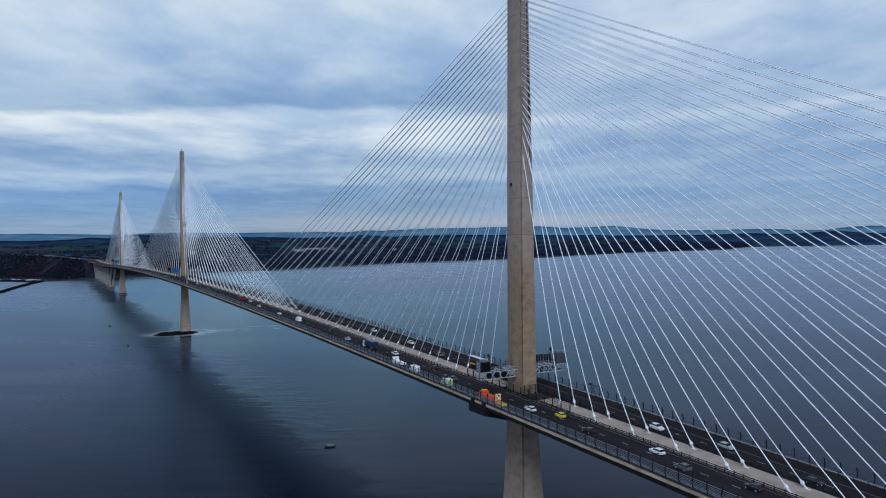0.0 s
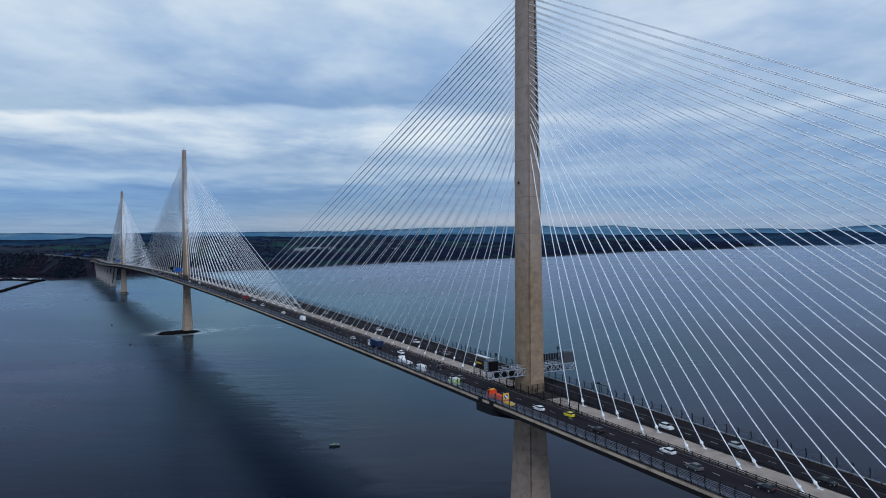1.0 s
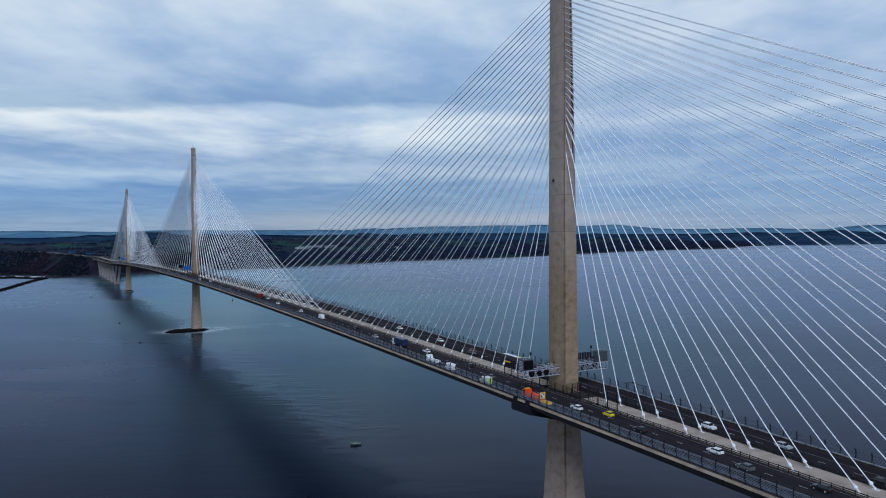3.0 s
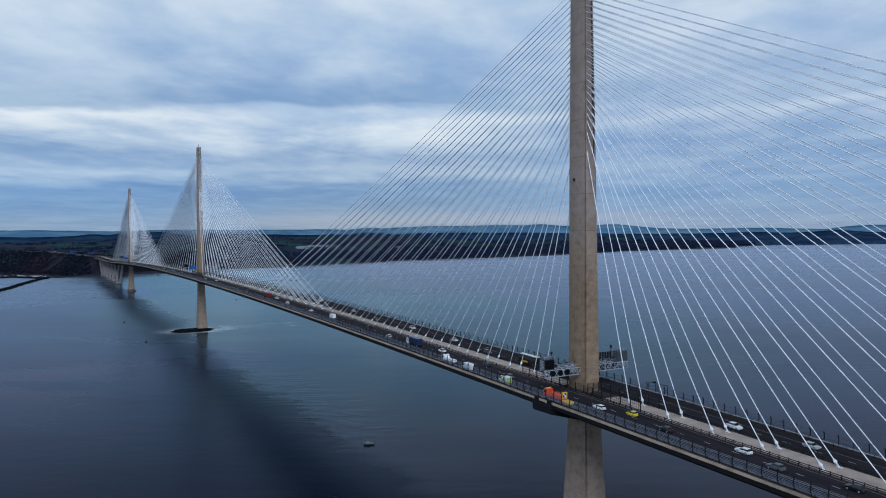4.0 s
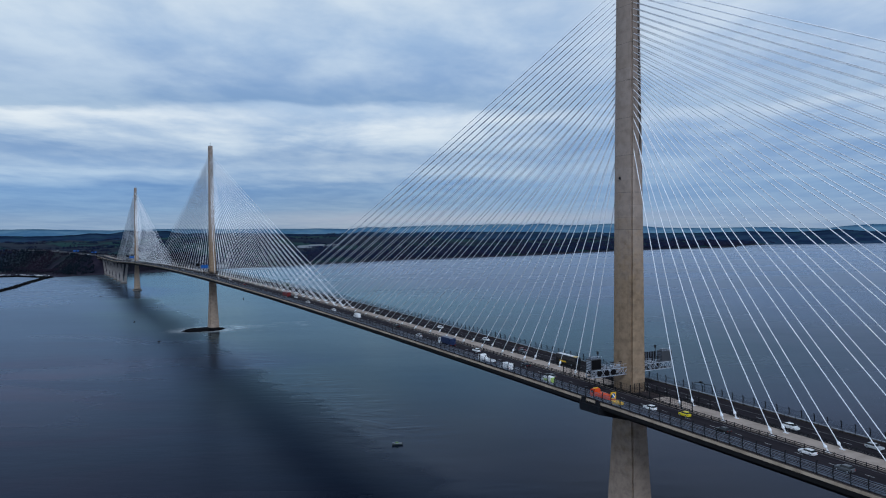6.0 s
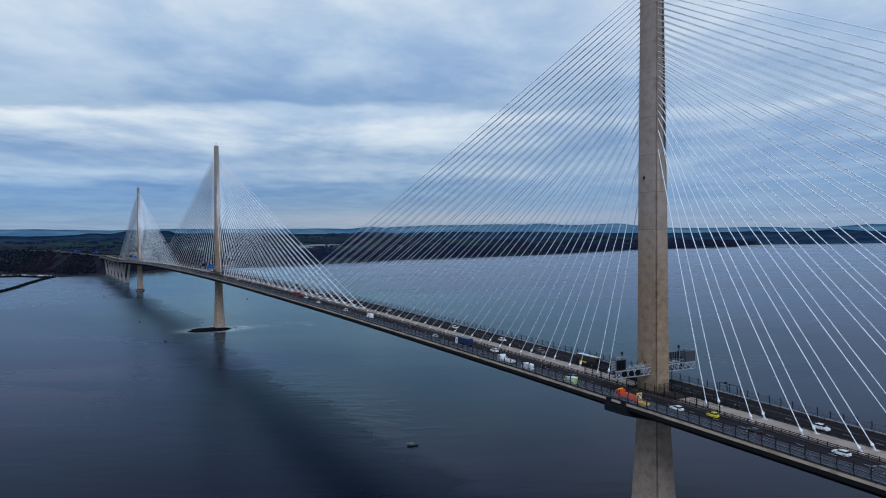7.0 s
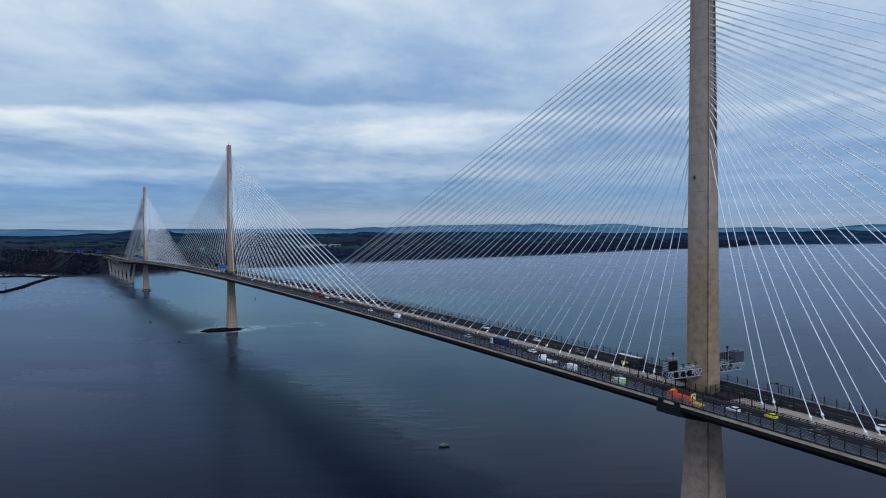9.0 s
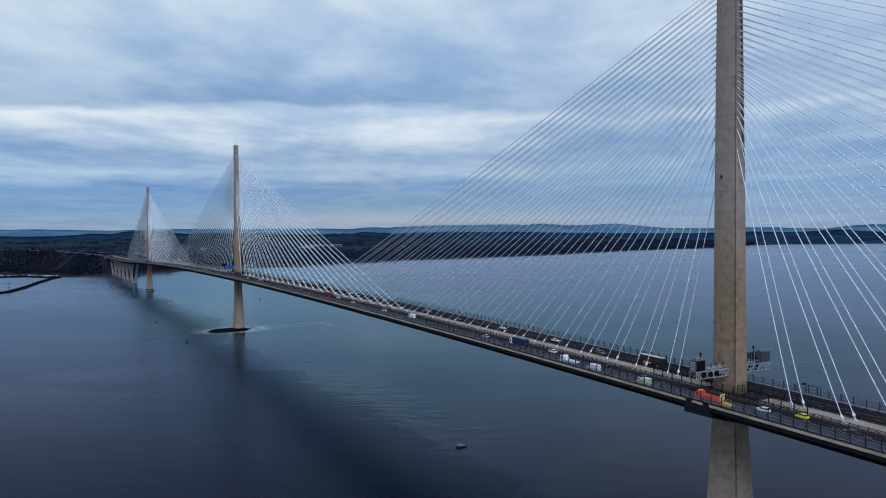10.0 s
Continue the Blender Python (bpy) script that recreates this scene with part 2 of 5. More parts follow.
def land_fill(n, b):
    co = n.add("ShaderNodeTexCoord").outputs["Object"]
    warp = n.add("ShaderNodeVectorMath", i0=n.add("ShaderNodeTexNoise", Vector=co, Scale=0.004).outputs["Color"], i1=(120.0, 120.0, 0.0))
    warp.operation = "MULTIPLY"
    bent = n.add("ShaderNodeVectorMath", i0=co, i1=warp.outputs[0])
    grid = n.stretch(bent.outputs[0], 0.0042, 0.0026, 0)
    cells = n.add("ShaderNodeTexVoronoi", Vector=grid, Scale=1.0)
    edges = n.add("ShaderNodeTexVoronoi", Vector=grid, Scale=1.0)
    edges.feature = "DISTANCE_TO_EDGE"
    pick = n.add("ShaderNodeSeparateXYZ", Vector=cells.outputs["Color"]).outputs[0]
    ramp = n.add("ShaderNodeValToRGB", Fac=pick)
    ramp.color_ramp.interpolation = "CONSTANT"
    # field colours lean to blue, so distance haze sits in the base colour
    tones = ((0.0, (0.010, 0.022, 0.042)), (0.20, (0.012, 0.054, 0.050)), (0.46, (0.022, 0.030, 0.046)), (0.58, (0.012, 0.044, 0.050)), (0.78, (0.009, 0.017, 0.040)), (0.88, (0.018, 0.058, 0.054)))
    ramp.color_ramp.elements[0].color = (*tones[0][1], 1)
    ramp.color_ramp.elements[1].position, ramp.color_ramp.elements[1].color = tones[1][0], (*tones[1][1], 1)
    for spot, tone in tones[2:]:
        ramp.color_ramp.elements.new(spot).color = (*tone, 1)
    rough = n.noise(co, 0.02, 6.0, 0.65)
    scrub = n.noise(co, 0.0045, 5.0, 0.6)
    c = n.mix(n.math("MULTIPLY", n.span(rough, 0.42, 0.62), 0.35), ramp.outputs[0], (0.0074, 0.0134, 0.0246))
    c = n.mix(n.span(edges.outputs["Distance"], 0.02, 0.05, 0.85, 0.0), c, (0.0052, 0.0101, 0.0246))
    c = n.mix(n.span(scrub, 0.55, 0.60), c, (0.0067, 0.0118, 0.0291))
    spot = n.add("ShaderNodeSeparateXYZ", Vector=co)
    high = spot.outputs[2]
    # rough brown heath round the bridgehead, pushed towards violet-blue for haze
    heath = n.math("MULTIPLY", n.span(n.math("ADD", spot.outputs[1], n.math("MULTIPLY", rough, 300.0)), 2520.0, 2700.0, 1.0, 0.0), n.span(spot.outputs[0], 80.0, 200.0, 1.0, 0.0))
    bare = n.mix(n.span(rough, 0.4, 0.65), (0.0089, 0.0101, 0.0202), (0.0266, 0.0218, 0.0358))
    bare = n.mix(n.math("MULTIPLY", n.span(scrub, 0.46, 0.54), 0.6), bare, (0.0118, 0.0218, 0.0224))
    c = n.mix(heath, c, bare)
    c = n.mix(n.span(n.math("ADD", high, n.math("MULTIPLY", rough, 4.0)), 3.5, 8.0), (0.0296, 0.0286, 0.0426), c)
    n.put(b, "Base_Color", c)
    n.put(b, "Roughness", 0.95)
    n.put(b, "Specular_IOR_Level", 0.1)


def wood_fill(n, b):
    tint = n.add("ShaderNodeNewGeometry").outputs["Random Per Island"]
    co = n.add("ShaderNodeTexCoord").outputs["Object"]
    stand = n.noise(n.stretch(co, 0.010, 0.006, 0), 1.0, 4.0, 0.6)
    # tree colours cooled towards blue, painting in the haze of distance
    dark = n.mix(tint, (0.0052, 0.0101, 0.0179), (0.0081, 0.0143, 0.0224))
    birch = n.mix(tint, (0.0133, 0.0109, 0.0202), (0.0207, 0.0176, 0.0291))
    n.put(b, "Base_Color", n.mix(n.span(stand, 0.44, 0.58), dark, birch))
    n.put(b, "Roughness", 0.95)
    n.put(b, "Specular_IOR_Level", 0.05)


def hazed_wood_fill(n, b):
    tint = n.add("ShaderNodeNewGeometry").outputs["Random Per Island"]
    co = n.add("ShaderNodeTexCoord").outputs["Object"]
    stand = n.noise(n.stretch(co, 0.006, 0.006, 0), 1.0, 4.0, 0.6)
    # far trees tinted navy: distance haze is put into their base colour
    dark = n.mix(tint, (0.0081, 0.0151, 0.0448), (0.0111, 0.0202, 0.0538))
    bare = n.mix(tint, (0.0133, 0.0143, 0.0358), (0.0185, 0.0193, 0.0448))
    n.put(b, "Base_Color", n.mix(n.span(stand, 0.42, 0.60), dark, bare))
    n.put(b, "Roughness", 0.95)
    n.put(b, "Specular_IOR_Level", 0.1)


def hill_fill(n, b):
    co = n.add("ShaderNodeTexCoord").outputs["Object"]
    fold = n.noise(n.stretch(co, 0.004, 0.004, 0.03), 1.0, 6.0, 0.6)
    field = n.noise(n.stretch(co, 0.014, 0.014, 0.11, (5.0, 1.0, 2.0)), 1.0, 4.0, 0.6)
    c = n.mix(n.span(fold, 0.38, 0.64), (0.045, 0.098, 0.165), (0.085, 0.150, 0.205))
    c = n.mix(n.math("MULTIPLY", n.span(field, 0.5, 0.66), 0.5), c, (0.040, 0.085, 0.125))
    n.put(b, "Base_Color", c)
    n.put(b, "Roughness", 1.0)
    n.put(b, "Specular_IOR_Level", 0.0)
    # self-glow and blue base colour stand in for haze over the range
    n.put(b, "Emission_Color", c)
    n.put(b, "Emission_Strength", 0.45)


def dark_hill_fill(n, b):
    co = n.add("ShaderNodeTexCoord").outputs["Object"]
    fold = n.noise(n.stretch(co, 0.006, 0.006, 0.05), 1.0, 6.0, 0.62)
    field = n.noise(n.stretch(co, 0.012, 0.012, 0.14, (2.0, 6.0, 1.0)), 1.0, 4.0, 0.55)
    # ridge base colour shifted to navy in place of distance haze
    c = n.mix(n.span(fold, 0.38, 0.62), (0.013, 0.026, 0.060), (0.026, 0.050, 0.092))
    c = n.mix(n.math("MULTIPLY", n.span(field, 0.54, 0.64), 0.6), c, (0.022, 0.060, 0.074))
    n.put(b, "Base_Color", c)
    n.put(b, "Roughness", 1.0)
    n.put(b, "Specular_IOR_Level", 0.0)


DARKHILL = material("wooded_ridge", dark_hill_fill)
CONCRETE = material("tower_concrete", concrete_fill((0.305, 0.222, 0.142), (0.155, 0.110, 0.070), 1.0, (0.36, 0.30, 0.256)))
PALE = material("pale_concrete", concrete_fill((0.50, 0.42, 0.355), (0.31, 0.262, 0.222), 0.6))
FASCIA = material("fascia_concrete", concrete_fill((0.51, 0.42, 0.31), (0.24, 0.19, 0.14), 0.5))
PIER = material("pier_concrete", concrete_fill((0.30, 0.275, 0.265), (0.17, 0.155, 0.15), 0.4))
JOINT = material("joint_shadow_concrete", plain_fill((0.12, 0.105, 0.09), 0.9))
GIRDER = material("girder_steel", plain_fill((0.011, 0.011, 0.012), 0.75, 0.0, 0.4, 0.3))
ASPHALT = material("asphalt", asphalt_fill)
PAINT = material("road_paint", plain_fill((0.48, 0.48, 0.48), 0.6, 0.0, 0.6, 1.0))
FADED = material("faded_paint", plain_fill((0.17, 0.165, 0.165), 0.7, 0.0, 0.8, 0.6))
DIRT = material("kerb_dirt", plain_fill((0.075, 0.055, 0.042), 0.9, 0.0, 0.5, 0.4))
CABLE = material("cable_sheath", plain_fill((0.88, 0.91, 0.94), 0.4, 0.0, 0.06, 0.5))
STEEL = material("galvanised_steel", plain_fill((0.40, 0.43, 0.48), 0.45, 0.1, 0.35, 1.0))
DARKSTEEL = material("dark_steel", plain_fill((0.012, 0.013, 0.016), 0.6, 0.0, 0.3, 1.0))
LOUVRE = material("louvre_steel", plain_fill((0.145, 0.17, 0.215), 0.4, 0.1, 0.5, 0.7))
CASE = material("cabinet_grey", plain_fill((0.055, 0.058, 0.065), 0.5, 0.0, 0.3, 1.0))
BLACK = material("black_panel", plain_fill((0.012, 0.013, 0.015), 0.35, 0.0, 0.2))
SCREEN = material("dead_screen", plain_fill((0.003, 0.003, 0.004), 0.9, 0.0, 0.2))
BLUE = material("blue_sign", plain_fill((0.012, 0.085, 0.34), 0.4, 0.0, 0.1))
WHITE = material("white_paint", plain_fill((0.80, 0.80, 0.79), 0.35, 0.0, 0.2))
WATER = material("estuary_water", water_fill)
LAND = material("farmland", land_fill)
WOODS = material("bare_woodland", wood_fill)
HAZED_WOODS = material("hazed_woodland", hazed_wood_fill)
HILL = material("distant_hill", hill_fill)
def rock_fill(n, b):
    co = n.add("ShaderNodeTexCoord").outputs["Object"]
    crack = n.noise(co, 0.35, 6.0, 0.65)
    n.put(b, "Base_Color", n.mix(n.span(crack, 0.4, 0.65), (0.003, 0.003, 0.004), (0.009, 0.009, 0.010)))
    n.put(b, "Roughness", 0.95)
    n.put(b, "Specular_IOR_Level", 0.05)
    n.put(b, "Normal", n.add("ShaderNodeBump", Strength=0.8, Distance=0.6, Height=crack).outputs[0])


ROCK = material("wet_rock", rock_fill)

# ---- mesh helpers ----


class Shape:
    """Gathers vertices and faces for one mesh."""

    def __init__(self):
        self.v, self.f = [], []

    def box(self, lo, hi):
        k = len(self.v)
        self.v += [(x, y, z) for z in (lo[2], hi[2]) for y in (lo[1], hi[1]) for x in (lo[0], hi[0])]
        self.f += [tuple(k + i for i in q) for q in ((0, 2, 3, 1), (4, 5, 7, 6), (0, 1, 5, 4), (2, 6, 7, 3), (0, 4, 6, 2), (1, 3, 7, 5))]
        return self

    def loft(self, rings, caps=True):
        k, m = len(self.v), len(rings[0])
        for ring in rings:
            self.v += [tuple(p) for p in ring]
        for i in range(len(rings) - 1):
            for j in range(m):
                a, b = k + i * m + j, k + i * m + (j + 1) % m
                self.f.append((a, b, b + m, a + m))
        if caps:
            self.f.append(tuple(range(k + m - 1, k - 1, -1)))
            self.f.append(tuple(k + (len(rings) - 1) * m + j for j in range(m)))
        return self

    def tube(self, points, radius, sides=6):
        points = [Vector(p) for p in points]
        radii = radius if isinstance(radius, (list, tuple)) else [radius] * len(points)
        rings = []
        for i, p in enumerate(points):
            along = (points[min(i + 1, len(points) - 1)] - points[max(i - 1, 0)]).normalized()
            side = along.cross(Vector((0, 0, 1)))
            side = side.normalized() if side.length > 1e-4 else Vector((1, 0, 0))
            top = side.cross(along)
            rings.append([p + radii[i] * (side * math.cos(a) + top * math.sin(a)) for a in (2 * math.pi * j / sides for j in range(sides))])
        return self.loft(rings)

    def beam(self, a, b, width, height):
        a, b = Vector(a), Vector(b)
        along = (b - a).normalized()
        side = along.cross(Vector((0, 0, 1)))
        side = side.normalized() if side.length > 1e-4 else Vector((1, 0, 0))
        top = side.cross(along)
        s, t = side * width / 2, top * height / 2
        return self.loft([[p - s - t, p + s - t, p + s + t, p - s + t] for p in (a, b)])

    def mesh(self, name):
        data = bpy.data.meshes.new(name)
        data.from_pydata(self.v, [], self.f)
        data.update()
        return data


def part(name, shape, mat, parent=None, label="", smooth=False):
    data = shape if isinstance(shape, bpy.types.Mesh) else shape.mesh(name)
    if not data.materials:
        data.materials.append(mat)
    if smooth:
        data.shade_smooth()
    ob = new(name, data)
    if parent is not None:
        ob.parent = parent
    if label:
        ob["label"] = label
    return ob


def thing(name, label, category, group="", kind=""):
    return tagged(new(name), label, category, group, kind)


def road_z(y):
    """Height of the road along the bridge: a crest at the middle tower, even grades beyond the outer ones."""
    u = min(max(y, -120.0), 1420.0)
    z = 60.0 - 8.0 * ((u - 650.0) / 650.0) ** 2
    if y > u:
        return z - 2.6 * (1 - math.exp(-(y - u) / 95.0))
    return z - 16.0 / 650.0 * (u - 650.0) / 650.0 * (y - u)


def fall(x):
    """Drop of the far carriageway towards its outer edge."""
    return -0.25 * max(0.0, x - 4.0) / 13.45


START, END = -460.0, 1960.0


def along_bridge(profile, a=START, b=END, step=16.2):
    """Rings of a cross-section (x, height over the road) swept along the bridge."""
    n = max(1, round((b - a) / step))
    ys = [a + (b - a) * i / n for i in range(n + 1)]
    return [[(x, y, road_z(y) + h) for x, h in profile] for y in ys]


# ---- water, land, distance ----
part("water", Shape().loft([[(-7000, y, 0), (9000, y, 0), (9000, y, -30), (-7000, y, -30)] for y in (-6000, 7000)]), WATER)
tagged(bpy.data.objects["water"], "calm slate-blue estuary water with faint current swirls", "water", kind="structure")

SHORE = [(-3000, 1700), (-1200, 1900), (-500, 2000), (-250, 2033), (-175, 2006), (-140, 1960), (-107, 1850), (-29, 1893), (40, 1925), (139, 1952), (483, 2055), (968, 2225), (1440, 2250), (2206, 2490), (2960, 2530), (3010, 2640), (3400, 2760), (4430, 2690), (6500, 2500)]
LAND_ROAD = [(0, 1930), (-8, 1990), (-30, 2090), (-62, 2240), (-110, 2400), (-190, 2540), (-330, 2660), (-560, 2740), (-900, 2790), (-1500, 2800)]

ROAD_H = (46.2, 46.2, 46.4, 47.5, 51.5, 53.0, 51.0, 50.0, 50.0, 50.0)


def shore_y(x):
    return float(np.interp(x, [p[0] for p in SHORE], [p[1] for p in SHORE]))


def road_gap(x, y):
    """Distance from the road on land, and the road's height there."""
    best, height = 1e9, 46.0
    for i in range(len(LAND_ROAD) - 1):
        ax, ay = LAND_ROAD[i]
        bx, by = LAND_ROAD[i + 1]
        t = max(0.0, min(1.0, ((x - ax) * (bx - ax) + (y - ay) * (by - ay)) / ((bx - ax) ** 2 + (by - ay) ** 2)))
        d = math.hypot(x - ax - t * (bx - ax), y - ay - t * (by - ay))
        if d < best:
            best, height = d, ROAD_H[i] + (ROAD_H[i + 1] - ROAD_H[i]) * t
    return best, height


def land_z(x, y):
    d = y - shore_y(x) + 12 * noise.noise((x / 90, y / 90, 0.3))
    if d < 0:
        return max(-4.0, d * 0.15)
    bank = 9 * min(1, d / 45)
    roll = 14 * noise.noise((x / 500, y / 420, 1.7)) + 6 * noise.noise((x / 170, y / 150, 4.0))
    rise = 70 * (1 - math.exp(-max(d - 60, 0) / 1000))
    h = bank + rise * (0.8 + 0.4 * noise.noise((x / 900, y / 900, 9.0))) + roll * min(1, d / 400)
    h -= 14 * math.exp(-((x + 300) / 500) ** 2) * min(1, d / 300)
    gap, level = road_gap(x, y) if x < 300 and y < 2900 else (1e9, 0)
    if gap < 95:
        k = max(0.0, min(1.0, (95 - gap) / 72)) * min(1, max(0, d - 12) / 45)
        k = k * k * (3 - 2 * k)
        h = h + (level - 1.2 - h) * k
    return h


def build_land():
    xs = [-2400 + 30 * i for i in range(68)] + [-360 + 15 * i for i in range(60)] + [540 + 45 * i for i in range(112)]
    ys = [1760 + 15 * j for j in range(60)] + [2660 + 40 * j for j in range(66)]
    s = Shape()
    s.v = [(x, y, land_z(x, y)) for y in ys for x in xs]
    m = len(xs)
    s.f = [(j * m + i, j * m + i + 1, (j + 1) * m + i + 1, (j + 1) * m + i) for j in range(len(ys) - 1) for i in range(m - 1)]
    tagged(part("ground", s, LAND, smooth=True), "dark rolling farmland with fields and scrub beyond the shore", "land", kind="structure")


build_land()

FORWARD = Vector((0.469, 0.883, 0))
RIGHT = Vector((0.883, -0.469, 0))


CREST = ((-2998, 129.6), (-2786, 127.5), (-2573, 129.0), (-2325, 121.2), (-2077, 115.2), (-1829, 121.6), (-1580, 120.9), (-1295, 116.3), (-1011, 115.3), (-797, 114.9), (-708, 114.1), (-612, 109.5), (-530, 115.9), (-501, 119.1), (-423, 120.2), (-351, 115.9), (-280, 120.5), (-198, 123.3), (-84, 127.5), (23, 128.2), (166, 126.8), (274, 129.3), (363, 130.2), (524, 126.9), (578, 131.7), (631, 131.9), (703, 126.9), (774, 120.8), (918, 120.8), (1043, 127.1), (1115, 128.2), (1168, 122.3), (1276, 108.7), (1419, 98.4), (1563, 95.1), (1713, 93.6), (1929, 96.9), (2066, 95.5), (2281, 88.0), (2425, 83.0), (2533, 96.3), (2641, 104.2), (2731, 108.7), (2814, 106.1), (3073, 98.1))
WOODED = ((-2825, 88.1), (-2625, 89.4), (-2458, 84.4), (-2258, 85.8), (-2141, 91.3), (-2091, 99.2), (-2031, 98.6), (-1971, 93.0), (-1931, 97.6), (-1874, 108.7), (-1797, 111.3), (-1606, 107.8), (-1580, 95.8), (-1489, 93.2), (-1222, 92.2), (-954, 86.2), (-753, 80.8), (-551, 82.2), (-484, 91.6), (-350, 86.9), (-283, 79.5), (-149, 84.9), (53, 86.2), (255, 84.2), (491, 81.9), (726, 76.2), (929, 74.2), (1063, 69.5), (1333, 66.8), (1604, 67.5), (1807, 72.2), (2077, 66.1), (2213, 71.5), (2348, 80.3), (2484, 68.8), (2646, 60.5), (2891, 58.0))


def build_ridge(name, depth, crest, grain, mat, label):
    """A long hillside seen across the water, rising in folds from its foot to an uneven crest."""
    eye = Vector((-170, -197, 0))
    us, hs = [c[0] for c in crest], [c[1] for c in crest]
    rows = ((-300, 0.0), (-210, 0.38), (-130, 0.66), (-60, 0.87), (0, 1.0), (25, 0.0))
    count = 480
    s = Shape()
    for back, rise in rows:
        for i in range(count):
            u = -3600 + i * 15
            h = float(np.interp(u, us, hs)) + grain * (noise.noise((u / 120, depth, 3)) + 0.6 * noise.noise((u / 45, depth, 5)) + 0.4 * noise.noise((u / 18, depth, 8)))
            fold = 26 * noise.noise((u / 210, back / 60, depth)) + 10 * noise.noise((u / 60, back / 30, depth))
            p = eye + FORWARD * (depth + back + (fold if 0 < rise < 1 else 0)) + RIGHT * u
            s.v.append((p.x, p.y, -5 + (h + 5) * rise))
    s.f = [(r * count + i, r * count + i + 1, (r + 1) * count + i + 1, (r + 1) * count + i) for r in range(len(rows) - 1) for i in range(count - 1)]
    tagged(part(name, s, mat, smooth=True), label, "hills", kind="structure")


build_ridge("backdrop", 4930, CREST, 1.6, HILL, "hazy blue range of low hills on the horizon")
build_ridge("backdrop", 4600, WOODED, 2.4, DARKHILL, "wooded ridge before the far hills, haze painted in as dark blue")

# ---- bridge deck ----
deck = thing("bridge_deck", "long cable-stayed bridge deck with two carriageways and a concrete median", "bridge", kind="structure")
EDGE = {-1: 19.45, 1: 17.45}
part("box_girder", Shape().loft(along_bridge([(-19.9, -0.51), (-19.9, -1.7), (-13.0, -5.0), (12.0, -5.0), (17.9, -1.95), (17.9, -0.76)])), GIRDER, deck, "dark steel box girder")
part("deck_slab", Shape().loft(along_bridge([(-19.7, -0.75), (17.7, -1.0), (17.7, -0.27), (3.9, -0.02), (-19.7, -0.02)])), PALE, deck)
for side in (-1, 1):
    e, d = EDGE[side], fall(side * EDGE[side])
    part("edge_beam", Shape().loft(along_bridge([(side * (e + x), d + h) for x, h in ((0.27, -0.5), (0.65, -0.5), (0.65, 0.25), (0.05, 0.25), (0.05, -0.02), (0.27, -0.02))])), FASCIA if side < 0 else DIRT, deck, "weathered pale concrete edge beam" if side < 0 else "dirty concrete edge beam")
    part("kerb_top", Shape().loft(along_bridge([(side * (e + x), d + h) for x, h in ((0.01, 0.254), (0.61, 0.254), (0.61, 0.27), (0.01, 0.27))])), DIRT, deck, "dirty brown kerb top")
    part("carriageway", Shape().loft(along_bridge([(side * 3.95, -0.02), (side * e, d - 0.02), (side * e, d + 0.10), (side * 3.95, 0.10)])), ASPHALT, deck, "dark asphalt carriageway")
part("median", Shape().loft(along_bridge([(-3.9, -0.02), (3.9, -0.02), (3.9, 0.2), (-3.9, 0.2)])), PALE, deck, "pale concrete median strip")

# ---- towers ----
LIFT = 4.0
SECTION = ((0, 14.0, 10.6), (25, 11.6, 8.1), (45, 9.7, 6.7), (50, 9.25, 6.9), (52, 9.1, 6.6), (90, 8.9, 6.0), (120, 8.65, 5.5), (165, 8.1, 4.45), (200, 7.6, 3.8))


def tower_ring(z, shrink=0.0, slot=0.0):
    """Cross-section of a tower: long faces bowed outwards, a groove down each corner, a slot for the cables high up."""
    zs = [s[0] for s in SECTION]
    l = float(np.interp(z, zs, [s[1] for s in SECTION])) / 2 - shrink
    b = float(np.interp(z, zs, [s[2] for s in SECTION])) / 2 - shrink
    cut = 0.45
    ring = []
    bow = [(-1 + 2 * i / 6) for i in range(7)]
    ring += [(b - 0.28 * t * t, t * (l - cut)) for t in bow]
    k = b - 0.28 - cut
    w = min(k - 0.2, 1.5)
    ring += [(k - 0.22, l - 0.72), (k, l), (w, l), (w, l - slot), (-w, l - slot), (-w, l), (-k, l), (-k + 0.22, l - 0.72)]
    ring += [(-b + 0.28 * t * t, -t * (l - cut)) for t in bow]
    ring += [(-k + 0.22, -l + 0.72), (-k, -l), (-w, -l), (-w, slot - l), (w, slot - l), (w, -l), (k, -l), (k - 0.22, -l + 0.72)]
    return ring


def build_tower(y, base, top, label):
    tower = thing("bridge_tower", label, "bridge tower", "bridge towers")
    tower.location = (0, y, 0)
    core = Shape().loft([[(px, py, z) for px, py in tower_ring(z, 0.06, 0.75 if z > 127 else 0.0)] for z in (base, 25, 45, 50, 52, 90, 120, 127, 127.01, 165, top - 0.3)])
    part("core", core, JOINT, tower, "shadowed joints between pours")
    z = base - 1.4
    while z < top - 0.5:
        z2 = min(z + LIFT, top)
        gap = 0.10 if z > 96 and round((z - base + 1.4) / LIFT) % 3 == 0 else 0.028
        part("concrete_lift", Shape().loft([[(px, py, h) for px, py in tower_ring(h, 0.0, 0.75 if z > 126.5 else 0.0)] for h in (z + gap, z2)]), CONCRETE, tower)
        z = z2
    low = max(base, 0.0) - 1.0
    part("wet_band", Shape().loft([[(px, py, h) for px, py in tower_ring(h, -0.04)] for h in (low, 1.6, 3.4)]), ROCK, tower, "dark wet tide band at the waterline")
    return tower


HEAD_BASE = {0.0: 131.9, 650.0: 134.0, 1300.0: 125.0}
